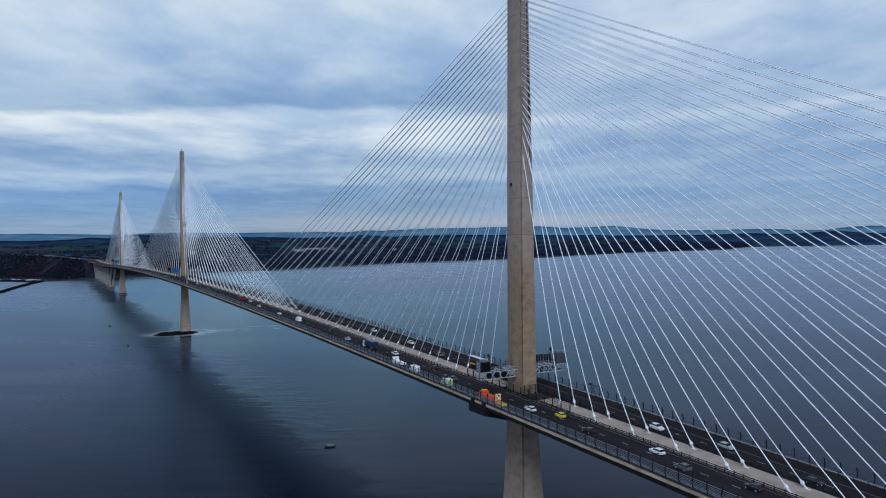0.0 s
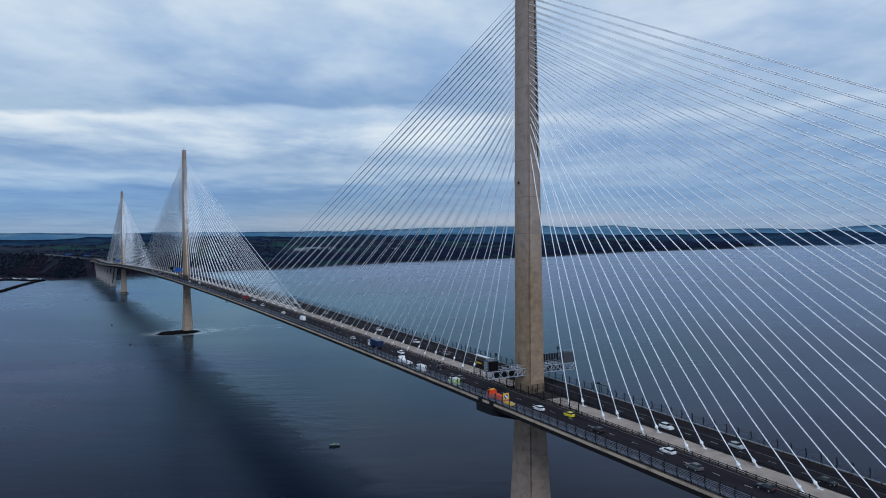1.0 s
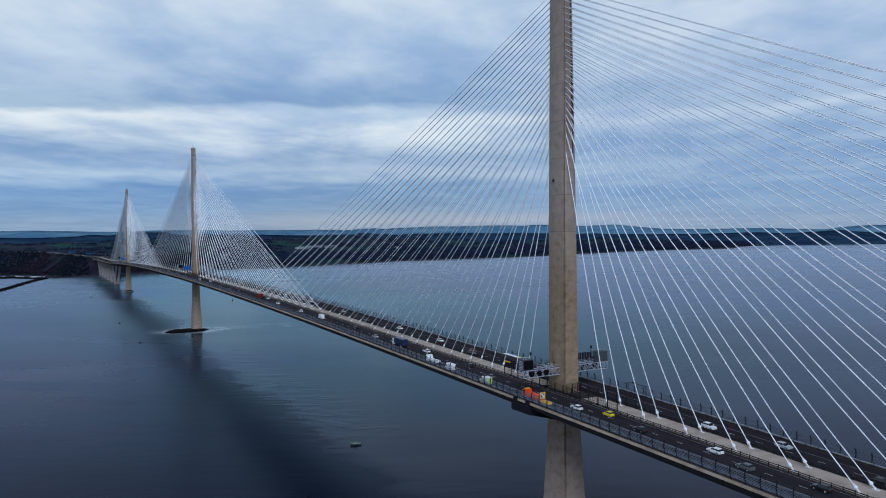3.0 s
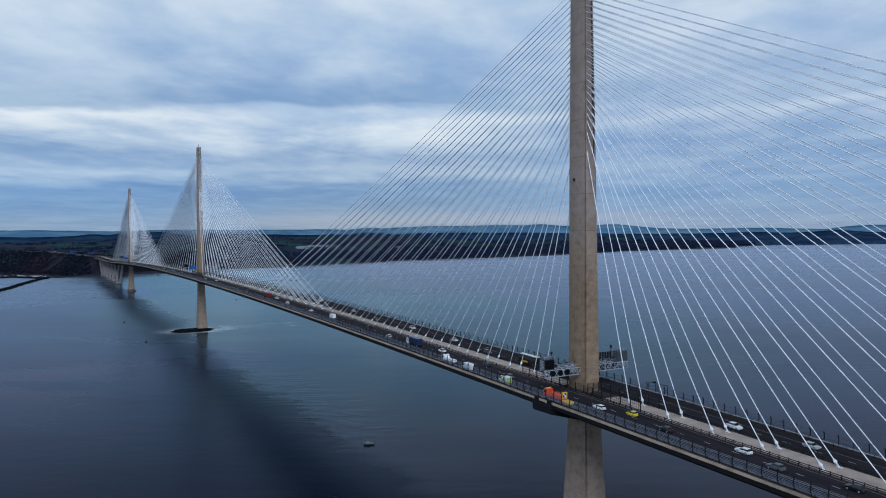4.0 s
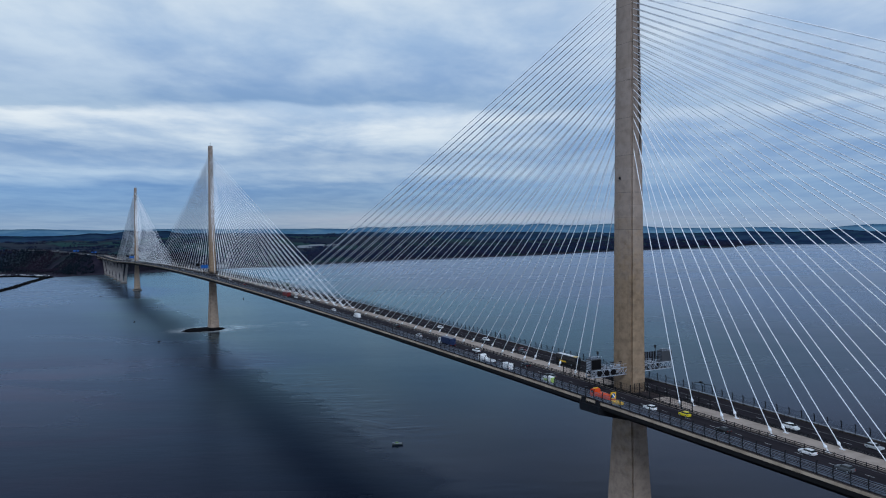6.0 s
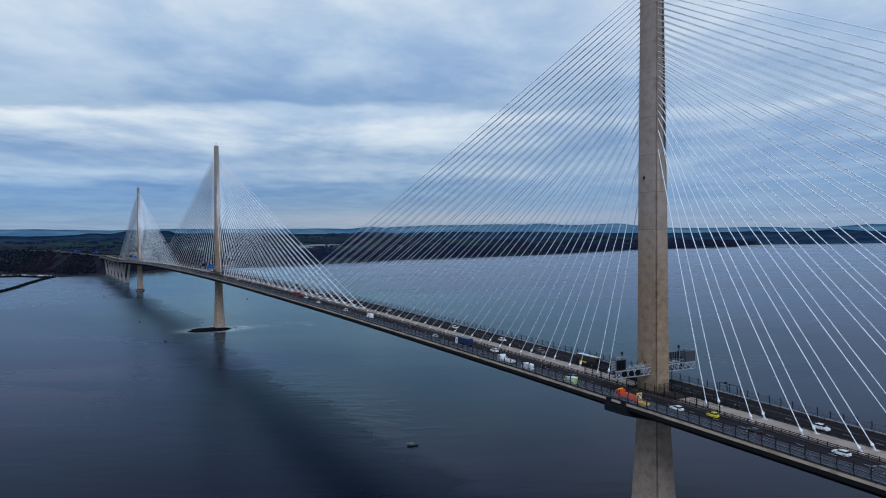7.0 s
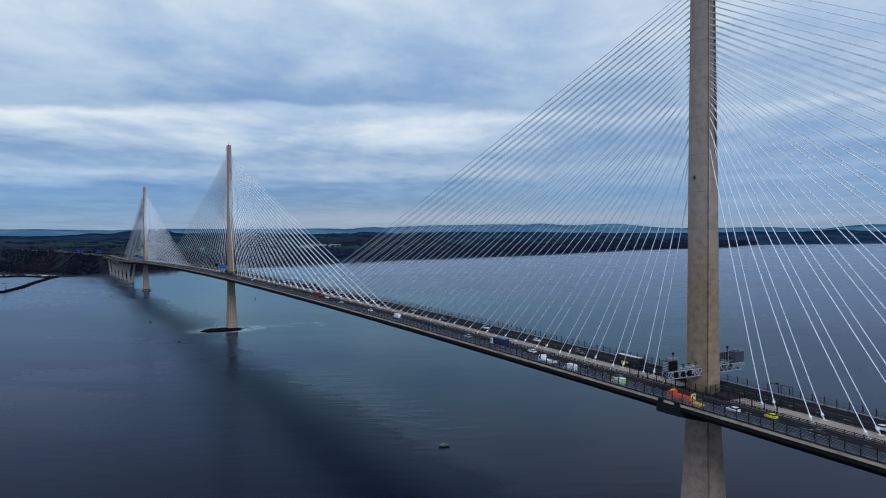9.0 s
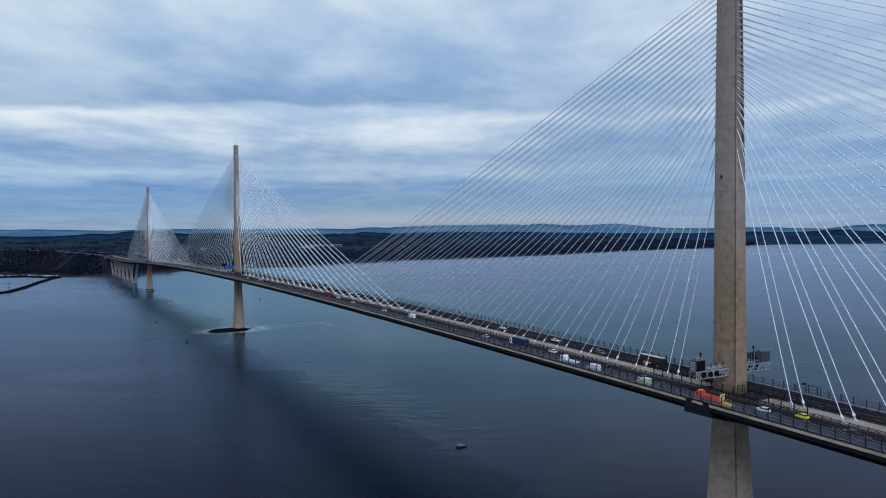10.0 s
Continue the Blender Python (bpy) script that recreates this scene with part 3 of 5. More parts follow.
TOWERS = ((0.0, -2.0, 190.0), (650.0, 1.0, 195.5), (1300.0, -2.0, 184.5))
for y, base, top in TOWERS:
    build_tower(y, base, top, "slender weathered concrete bridge tower tapering upwards")

# dark slabs added at tower feet, darkening the median where it lies shaded
for y, base, top in TOWERS:
    apron = thing("tower_apron", "dark slabs added round the tower foot for the shaded median", "apron", "tower aprons", "structure")
    for ya, yb in ((y - 13.0, y - 4.72), (y + 4.72, y + 8.5)):
        part("slab", Shape().loft([[(-3.85, q, road_z(q) + 0.2), (3.85, q, road_z(q) + 0.2), (3.85, q, road_z(q) + 0.236), (-3.85, q, road_z(q) + 0.236)] for q in (ya, yb)]), ASPHALT, apron)
    for xa, xb in ((-3.85, -3.38), (3.38, 3.85)):
        part("strip", Shape().loft([[(xa, q, road_z(q) + 0.2), (xb, q, road_z(q) + 0.2), (xb, q, road_z(q) + 0.236), (xa, q, road_z(q) + 0.236)] for q in (y - 4.7, y + 4.7)]), ASPHALT, apron)

# ---- stay cables ----
FEET = [25.4 + 16.2 * k for k in range(24)]
SIDE_FEET = FEET[:12] + [FEET[11] + 12.1 * k for k in (1, 2)] + [240.0 + 10.3 * k for k in range(10)]
HEADS = [0, 5.6, 9.1, 11.4, 13.6, 15.9, 18.1] + [18.1 + 1.97 * (k - 6) for k in range(7, 24)]



def build_cable(tower_y, way, side, k):
    feet = SIDE_FEET if (tower_y == 0 and way < 0) or (tower_y == 1300 and way > 0) else FEET
    foot_y = tower_y + way * feet[k]
    foot = Vector((side * 2.6, foot_y, road_z(foot_y) + 0.2))
    z = HEAD_BASE[tower_y] + HEADS[k]
    l = float(np.interp(z, (120.0, 200.0), (4.1, 3.2)))
    head = Vector((side * 1.15, tower_y + way * (l - 0.6), z))
    run = head - foot
    cable = thing("stay_cable", "white sheathed stay cable stretched from median to tower", "cable", "stay cables")
    cable.location = foot
    sag = 1.6 * (feet[k] / 398) ** 2
    pts = [run * t - Vector((0, 0, 4 * sag * t * (1 - t))) for t in (i / 14 for i in range(15))]
    part("sheath", Shape().tube(pts, 0.122 if tower_y == 0 else 0.168, 6), CABLE, cable, smooth=True)
    d = run.normalized()
    part("anchor_socket", Shape().tube([d * 0.1, d * 1.2, d * 1.25, d * 1.75, d * 1.95, d * 2.6], [0.21, 0.20, 0.40, 0.42, 0.27, 0.15], 8), CABLE, cable, "white anchor sleeve with a collar", True)
    level = Vector((d.x, d.y, 0)).normalized() * 0.75
    across = Vector((-level.y, level.x, 0)).normalized() * 0.26
    part("anchor_saddle", Shape().loft([[c - level - across, c - level + across, c + level + across, c + level - across] for c in (Vector((0, 0, -0.05)), Vector((0, 0, 0.10)))]).loft([[q - across * 0.35 + Vector((0, 0, 0.1)), q + across * 0.35 + Vector((0, 0, 0.1)), d * k + across * 0.35, d * k - across * 0.35] for q, k in ((-level * 0.9, 0.15), (level * 0.3, 1.0))]), CABLE, cable, "white steel saddle bolted to the median")


for y, base, top in TOWERS:
    for way in (-1, 1):
        for k in range(24):
            for side in (-1, 1):
                build_cable(y, way, side, k)

# ---- gantries on the towers ----


def build_gantry(y, blue):
    """Two truss arms on a tower's sides, with sign cabinets and lane signals."""
    road = road_z(y)
    z0, z1 = road + 6.0, road + 8.2
    for side in (-1, 1):
        name = "pale steel sign gantry arm fixed to the bridge tower"
        arm = thing("sign_gantry", name, "sign gantry", "tower gantries")
        inner, outer = (2.5, 17.3) if side < 0 else (2.5, 17.6)
        y0, y1 = (-2.3, 0.4) if side < 0 else (-1.2, 1.4)
        for yy in (y0, y1):
            for zz in (z0, z1):
                part("chord", Shape().beam((side * inner, y + yy, zz), (side * outer, y + yy, zz), 0.20, 0.20), STEEL, arm)
            for i in range(8):
                xa = inner + (outer - inner) * i / 8
                xb = inner + (outer - inner) * (i + 1) / 8
                za, zb = (z0, z1) if i % 2 else (z1, z0)
                part("brace", Shape().beam((side * xa, y + yy, za), (side * xb, y + yy, zb), 0.13, 0.13), STEEL, arm)
                if yy == y0 and i % 2:
                    part("brace", Shape().beam((side * xa, y + yy - 0.02, zb), (side * xb, y + yy - 0.02, za), 0.11, 0.11), STEEL, arm)
        for i in range(9):
            xa = inner + (outer - inner) * i / 8
            part("frame", Shape().beam((side * xa, y + y0, z0), (side * xa, y + y1, z0), 0.11, 0.11).beam((side * xa, y + y0, z1), (side * xa, y + y1, z1), 0.11, 0.11).beam((side * xa, y + y0, z0), (side * xa, y + y0, z1), 0.11, 0.11).beam((side * xa, y + y1, z0), (side * xa, y + y1, z1), 0.11, 0.11), STEEL, arm)
        part("walkway", Shape().box((min(side * inner, side * outer), y + y0 + 0.2, z0 + 0.14), (max(side * inner, side * outer), y + y1 - 0.2, z0 + 0.2)), DARKSTEEL, arm, "dark grating walkway")
        rail = Shape()
        for yy in (y0, y1):
            rail.beam((side * inner, y + yy, z1 + 1.1), (side * 12.4, y + yy, z1 + 1.1), 0.07, 0.07)
            for i in range(7):
                xa = inner + 0.3 + i * 1.5
                rail.beam((side * xa, y + yy, z1), (side * xa, y + yy, z1 + 1.1), 0.06, 0.06)
        part("handrail", rail, STEEL, arm)
        for xa in (8.6, 11.4, 14.2):
            middle = y + (y0 - 0.1 if side < 0 else y1 + 0.1)
            lamp = part("lane_signal", Shape().loft([[(side * xa + 0.95 * math.cos(a), middle + q, (z0 + z1) / 2 + 0.02 + 0.95 * math.sin(a)) for a in (math.pi * (2 * i + 1) / 8 for i in range(8))] for q in (-0.25, 0.25)]), SCREEN, arm, "black eight-sided lane signal")
            part("hood", Shape().box((side * xa - 0.7, middle - 0.4, z1 - 0.22), (side * xa + 0.7, middle + 0.4, z1 - 0.14)), DARKSTEEL, lamp)
        for xa in (5.6, 8.8, 11.2):
            part("camera_post", Shape().tube([(side * xa, y + y0 + 0.3, z1), (side * xa + 0.25, y + y0 + 0.3, z1 + 1.9)], 0.07, 5).box((side * xa, y + y0 - 0.1, z1 + 1.8), (side * xa + 0.4, y + y0 + 0.6, z1 + 2.1)), DARKSTEEL, arm, "dark camera on a short post")
        for xa in (4.6, 7.2, 10.0):
            part("junction_box", Shape().box((side * xa - 0.45, y + y1 - 0.7, z1 + 0.11), (side * xa + 0.45, y + y1 - 0.1, z1 + 0.75)), STEEL, arm, "grey junction box")
        # cabinet at the free end
        xa, xb = sorted((side * 13.4, side * (outer + 0.1)))
        body = part("sign_cabinet", Shape().box((xa, y + y0 + 0.1, z1 + 0.15), (xb, y + y1, z1 + 3.6)), CASE, arm, "grey message sign cabinet")
        face = y + (y0 if side < 0 else y1) 
        step = -1 if side < 0 else 1
        part("screen", Shape().box((xa + 0.25, face + (-0.06 if step < 0 else 0.01), z1 + 0.4), (xb - 0.25, face + (0.09 if step < 0 else 0.08), z1 + 3.35)), SCREEN, body, "switched-off black display")
        for i in range(6):
            zz = z1 + 0.45 + i * 0.5
            part("vent_slat", Shape().box((xa - 0.05, y + y0 + 0.35, zz), (xa - 0.005, y + y1 - 0.3, zz + 0.24)).box((xb + 0.005, y + y0 + 0.35, zz), (xb + 0.05, y + y1 - 0.3, zz + 0.24)), STEEL if side < 0 else LOUVRE, body)
        top = Shape()
        for i in range(4):
            top.beam((xa + 0.3 + 1.3 * i, y + y0 + 0.3, z1 + 3.6), (xa + 0.3 + 1.3 * i, y + y0 + 0.3, z1 + 4.4), 0.07, 0.07)
        top.beam((xa + 0.3, y + y0 + 0.3, z1 + 4.4), (xa + 3.4, y + y0 + 0.3, z1 + 4.4), 0.07, 0.07)
        part("roof_rail", top, STEEL, body)
        part("roof_unit", Shape().box((xa + 0.8, y + y0 + 0.5, z1 + 3.6), (xa + 2.6, y + y1 - 0.4, z1 + 4.2)), LOUVRE, body)
        mx = side * 12.7
        part("antenna_mast", Shape().tube([(mx, y + y1, z1), (mx, y + y1, z1 + 4.6)], 0.12, 6).box((mx - 0.25, y + y1 - 0.25, z1 + 4.6), (mx + 0.25, y + y1 + 0.25, z1 + 5.5)), DARKSTEEL, arm)
        if blue and side < 0:
            part("direction_sign", Shape().box((-12.4, y + y0 - 0.75, z0 + 0.4), (-5.2, y + y0 - 0.68, z1 + 1.7)), BLUE, arm, "blue motorway direction sign")
        if side > 0:
            board = part("sign_board", Shape().box((3.8, y + y1 + 0.2, z1 + 0.3), (13.2, y + y1 + 0.3, z1 + 3.4)), DARKSTEEL, arm, "dark ribbed back of a road sign")
            for i in range(9):
                part("rib", Shape().box((4.3 + 1.08 * i, y + y1 + 0.0, z1 + 0.2), (4.48 + 1.08 * i, y + y1 + 0.19, z1 + 3.5)), LOUVRE, board)


for i, (y, base, top) in enumerate(TOWERS):
    build_gantry(y, i > 0)

# ---- aviation beacons, mast, tower foot fences ----
for y, base, top in TOWERS:
    z = HEAD_BASE[y] - 10.5
    b = float(np.interp(z, [q[0] for q in SECTION], [q[2] for q in SECTION])) / 2
    lamp = thing("beacon_lamp", "small dark aviation beacon bracketed to the tower face", "lamp", "tower beacons")
    part("bracket", Shape().box((-b - 0.35, y + 0.5, z - 0.5), (-b + 0.05, y + 0.95, z - 0.35)), DARKSTEEL, lamp)
    part("housing", Shape().tube([(-b - 0.3, y + 0.72, z - 0.35), (-b - 0.3, y + 0.72, z + 0.1), (-b - 0.3, y + 0.72, z + 0.45)], [0.36, 0.36, 0.2], 10), BLACK, lamp)
    mast = thing("lightning_mast", "thin steel lightning mast on the tower top", "mast", "tower masts")
    part("rod", Shape().tube([(0, y, top), (0, y, top + 3.4)], [0.22, 0.14], 6), DARKSTEEL, mast)
    part("base_plate", Shape().box((-0.3, y - 0.3, top), (0.3, y + 0.3, top + 0.12)), DARKSTEEL, mast)


def build_guard_fence(y):
    BAR = Shape().box((-0.018, -0.018, 0), (0.018, 0.018, 2.5)).mesh("bar")
    BAR.materials.append(DARKSTEEL)
    for side in (-1, 1):
        fence = thing("guard_fence", "tall dark steel guard fence beside the tower foot", "fence", "tower fences")
        for i in range(15):
            yy = y - 31 + i * 4.4
            z = road_z(yy)
            part("post", Shape().beam((side * 3.6, yy, z + 0.2), (side * 3.6, yy, z + 3.0), 0.26, 0.26), DARKSTEEL, fence)
        for i in range(14):
            ya, yb = y - 31 + i * 4.4, y - 31 + (i + 1) * 4.4
            for h in (0.5, 1.3, 2.1, 2.9):
                part("rail", Shape().beam((side * 3.6, ya, road_z(ya) + h), (side * 3.6, yb, road_z(yb) + h), 0.06, 0.06), DARKSTEEL, fence)
            for j in range(1, 5):
                yy = ya + (yb - ya) * j / 5
                bar = part("bar", BAR, DARKSTEEL, fence)
                bar.location = (side * 3.6, yy, road_z(yy) + 0.4)
    gate = thing("steel_gate", "dark steel access gate in front of the tower face", "gate", "tower gates")
    z = road_z(y)
    for xa in (-2.8, -0.6, 1.6):
        part("gate_post", Shape().beam((xa, y - 5.6, z + 0.2), (xa, y - 5.6, z + 3.4), 0.16, 0.16), DARKSTEEL, gate)
    for h in (0.5, 1.9, 3.3):
        part("gate_rail", Shape().beam((-2.8, y - 5.6, z + h), (1.6, y - 5.6, z + h), 0.09, 0.09), DARKSTEEL, gate)
    for i in range(12):
        part("gate_bar", Shape().beam((-2.6 + 0.36 * i, y - 5.6, z + 0.5), (-2.6 + 0.36 * i, y - 5.6, z + 3.3), 0.04, 0.04), DARKSTEEL, gate)


build_guard_fence(0.0)
build_guard_fence(650.0)



def build_camera_frame(ya, yb):
    frame_rig = thing("camera_frame", "dark steel frame with a camera standing on the wind shield", "camera frame")
    x = EDGE[1] + 0.3
    z = road_z((ya + yb) / 2) + fall(x)
    for yy in (ya, (ya + yb) / 2, yb):
        part("post", Shape().beam((x, yy, z + 0.2), (x, yy, z + 3.5), 0.16, 0.16), DARKSTEEL, frame_rig)
    part("crossbar", Shape().beam((x, ya, z + 3.5), (x, yb, z + 3.5), 0.16, 0.16), DARKSTEEL, frame_rig)
    part("camera_head", Shape().box((x - 0.3, (ya + yb) / 2 + 1.2, z + 3.58), (x + 0.3, (ya + yb) / 2 + 2.0, z + 4.1)), BLACK, frame_rig, "dark camera housing")


build_camera_frame(-19.8, -11.4)

# ---- maintenance platform slung under the deck ----


def build_platform(y):
    rig = thing("inspection_gantry", "dark steel inspection gantry slung under the bridge deck", "platform")
    z = road_z(y)
    low = z - 6.3
    part("floor", Shape().loft([[(-20.9, yy, z - 3.2), (-20.9, yy, z - 3.5), (-9.5, yy, low - 0.3), (-6, yy, low - 0.3), (-6, yy, low), (-9.5, yy, low)] for yy in (y - 6.0, y + 3.0)]), DARKSTEEL, rig)
    for yy in (y - 6.0, y - 1.5, y + 3.0):
        s = Shape().beam((-20.9, yy, z - 3.3), (-20.9, yy, z - 0.2), 0.3, 0.3).beam((-9.5, yy, low), (-9.5, yy, z - 4.5), 0.22, 0.22)
        s.beam((-20.9, yy, z - 2.0), (-9.5, yy, low + 1.2), 0.11, 0.11)
        part("hanger", s, DARKSTEEL, rig)
    for yy in (y - 6.0, y + 3.0):
        s = Shape()
        for h in (0.6, 1.1):
            s.beam((-20.9, yy, z - 3.3 + h), (-9.5, yy, low + h), 0.08, 0.08)
        for i in range(9):
            t = i / 8
            xa = -20.9 + 11.4 * t
            zz = z - 3.3 + (low - z + 3.3) * t
            s.beam((xa, yy, zz), (xa, yy, zz + 1.1), 0.07, 0.07)
        part("guard_rail", s, DARKSTEEL, rig)
    for yy in (y - 6.05, y + 3.05):
        part("side_sheet", Shape().loft([[(-20.9, yy + d, z - 3.4), (-9.5, yy + d, low - 0.2), (-6, yy + d, low - 0.2), (-6, yy + d, low + 0.9), (-9.5, yy + d, low + 1.3), (-20.9, yy + d, z - 1.65)] for d in (-0.04, 0.04)]), BLACK, rig)
    part("end_sheet", Shape().box((-20.98, y - 6.0, z - 3.4), (-20.9, y + 3.0, z - 1.65)), BLACK, rig)
    for ya in (y - 5.8, y + 1.0):
        part("clamp", Shape().box((-20.45, ya, z - 1.3), (-20.12, ya + 2.0, z + 0.45)).box((-20.45, ya, z + 0.3), (-19.7, ya + 2.0, z + 0.5)), DARKSTEEL, rig, "dark clamp hooked over the edge beam")
    part("trolley", Shape().box((-21.1, y - 6.2, z - 1.6), (-20.2, y + 3.2, z - 1.1)), DARKSTEEL, rig)


build_platform(-4.0)

# ---- viaduct piers ----
for k in range(6):
    y = 1523.0 + 76.0 * k
    pier = thing("viaduct_pier", "pale concrete pier with two legs spreading to the deck", "pier", "viaduct piers")
    top = road_z(y) - 4.5
    for side in (-1, 1):
        legs = [[(side * (xc - wx), y - wy, z), (side * (xc + wx), y - wy, z), (side * (xc + wx), y + wy, z), (side * (xc - wx), y + wy, z)] for z, xc, wx, wy in ((2.0, 2.6, 2.4, 2.4), (12, 3.8, 2.2, 2.0), (top, 8.0, 2.0, 1.8))]
        part("leg", Shape().loft(legs if side > 0 else [r[::-1] for r in legs]), PIER, pier)
    part("footing", Shape().loft([[(-6.5, y - 4, z), (6.5, y - 4, z), (6.5, y + 4, z), (-6.5, y + 4, z)] for z in (-3.0, 2.2)]), JOINT, pier, "dark wet pier footing")
foot = thing("tower_caisson", "dark wet caisson around the tower foot", "caisson")
part("skirt", Shape().loft([[(r * math.cos(a), 1300 + r * 1.25 * math.sin(a), z) for a in (2 * math.pi * i / 24 for i in range(24))] for z, r in ((-3, 8.2), (1.6, 8.0), (2.0, 7.6))]), JOINT, foot)

# ---- rock under the middle tower ----


def build_rock():
    rings = []
    for r, h in ((1.15, -2.0), (1.0, 0.2), (0.86, 1.0), (0.6, 1.7), (0.3, 2.1)):
        ring = []
        for i in range(48):
            a = 2 * math.pi * i / 48
            k = r * (1 + 0.22 * noise.noise((math.cos(a) * 1.6, math.sin(a) * 1.6, 2)) + 0.10 * noise.noise((math.cos(a) * 5, math.sin(a) * 5, r)))
            ring.append((-9 + 22 * k * math.cos(a), 656 + 15 * k * math.sin(a), h + 0.8 * noise.noise((math.cos(a) * 4 * r, math.sin(a) * 4 * r, 7)) * (r < 1.1)))
        rings.append(ring)
    tagged(part("skerry", Shape().loft(rings), ROCK), "flat black tidal rock round the tower foot", "rock")


build_rock()



# ---- vehicles ----
GLASS = material("dark_glass", plain_fill((0.015, 0.018, 0.022), 0.08, 0.0, 0.1))
TYRE = material("tyre_rubber", plain_fill((0.018, 0.018, 0.018), 0.85))
LAMP = material("lamp_lens", plain_fill((0.75, 0.75, 0.70), 0.15, 0.0, 0.1))
TAIL = material("tail_lens", plain_fill((0.35, 0.015, 0.012), 0.2, 0.0, 0.1))


def paint(name, colour, rough=0.3):
    return material(name, plain_fill(colour, rough, 0.0, 0.15, 1.5))


CAR_WHITE = paint("car_white", (0.82, 0.83, 0.83))
CAR_BLACK = paint("car_black", (0.016, 0.017, 0.019))
CAR_GREY = paint("car_grey", (0.10, 0.11, 0.12))
CAR_SILVER = paint("car_silver", (0.45, 0.47, 0.49))
CAR_RED = paint("car_red", (0.13, 0.012, 0.012))
CAR_YELLOW = paint("car_yellow", (0.72, 0.62, 0.02))
CAR_BLUE = paint("car_blue", (0.014, 0.026, 0.075))
CAR_GREEN = paint("lorry_green", (0.02, 0.07, 0.055))
ORANGE = paint("works_orange", (0.62, 0.062, 0.004), 0.5)
AMBER = paint("works_amber", (0.80, 0.50, 0.02))
LIME = paint("works_lime", (0.45, 0.65, 0.10))


def add_wheels(car, track, ys, radius=0.34, width=0.24):
    for yy in ys:
        for side in (-1, 1):
            x = side * track
            wheel = part("wheel", Shape().tube([(x - width / 2, yy, radius), (x + width / 2, yy, radius)], radius, 14), TYRE, car)
            part("rim", Shape().tube([(x + side * (width / 2 - 0.02), yy, radius), (x + side * (width / 2 + 0.015), yy, radius)], radius * 0.62, 10), STEEL, wheel)


def ring_at(y, half, low, high, soft=0.12):
    return [(-half + soft, y, low), (half - soft, y, low), (half, y, low + soft), (half, y, high - soft), (half - soft, y, high), (-half + soft, y, high), (-half, y, high - soft), (-half, y, low + soft)]


def build_car(mat, label, tall=0.0, group="moving cars"):
    car = thing("car", label, "car", group)
    prof = ((-2.15, 0.74, 0.42, 0.72), (-2.05, 0.84, 0.28, 0.86), (-0.9, 0.90, 0.22, 0.96 + tall), (0.6, 0.90, 0.22, 0.98 + tall), (1.7, 0.88, 0.24, 1.0 + tall), (2.1, 0.82, 0.32, 0.94 + tall), (2.15, 0.74, 0.45, 0.85 + tall))
    part("body", Shape().loft([ring_at(y, h, lo, hi) for y, h, lo, hi in [(-a, b, c, d) for a, b, c, d in prof]]), mat, car, smooth=False)
    t = tall
    part("cabin", Shape().loft([[(-k, ya, z), (k, ya, z), (k, yb, z), (-k, yb, z)] for z, k, ya, yb in ((0.92 + t, 0.82, -1.95, 1.05), (1.38 + t, 0.66, -1.45, 0.35))]), GLASS, car, "dark tinted windows")
    part("roof", Shape().loft([[(-k, ya, z), (k, ya, z), (k, yb, z), (-k, yb, z)] for z, k, ya, yb in ((1.36 + t, 0.68, -1.5, 0.38), (1.44 + t, 0.64, -1.38, 0.25), (1.47 + t, 0.5, -1.2, 0.1))]), mat, car)
    for side in (-1, 1):
        part("headlight", Shape().box((side * 0.62 - 0.16, 2.02, 0.55), (side * 0.62 + 0.16, 2.17, 0.70)), LAMP, car)
        part("tail_light", Shape().box((side * 0.66 - 0.14, -2.18, 0.66 + t / 2), (side * 0.66 + 0.14, -2.08, 0.84 + t / 2)), TAIL, car)
        part("mirror", Shape().box((side * 0.95 - 0.09, 0.55, 0.95 + t), (side * 0.95 + 0.09, 0.72, 1.1 + t)), mat, car)
    add_wheels(car, 0.80, (-1.32, 1.32))
    return car


def build_van(mat, label, length=5.6, name="van", group="parked works vehicles", rear=None):
    van = thing(name, label, "van", group)
    h = length / 2
    part("body", Shape().loft([ring_at(y, k, 0.3, z) for y, k, z in ((-h, 0.92, 2.3), (-h + 0.15, 0.98, 2.45), (h - 1.7, 0.98, 2.45), (h - 1.05, 0.95, 2.1), (h - 0.9, 0.95, 1.35), (h - 0.1, 0.9, 1.1), (h, 0.8, 0.9))]), mat, van)
    part("windscreen", Shape().loft([[(-0.84, y, z), (0.84, y, z), (0.84, y + 0.06, z + 0.02), (-0.84, y + 0.06, z + 0.02)] for y, z in ((h - 0.92, 1.4), (h - 1.55, 2.32))]), GLASS, van)
    for side in (-1, 1):
        part("side_window", Shape().box((side * 0.985 - 0.01, h - 2.1, 1.35), (side * 0.985 + 0.01, h - 1.15, 2.0)), GLASS, van)
        part("tail_light", Shape().box((side * 0.86 - 0.09, -h - 0.03, 0.9), (side * 0.86 + 0.09, -h + 0.02, 1.4)), TAIL, van)
        part("headlight", Shape().box((side * 0.68 - 0.16, h - 0.06, 0.75), (side * 0.68 + 0.16, h + 0.02, 0.95)), LAMP, van)
    if rear:
        part("rear_panel", Shape().box((-0.9, -h - 0.05, 0.5), (0.9, -h - 0.005, 2.3)), rear, van, "yellow marked rear panel")
    add_wheels(van, 0.88, (-h + 1.1, h - 1.0), 0.36)
    return van


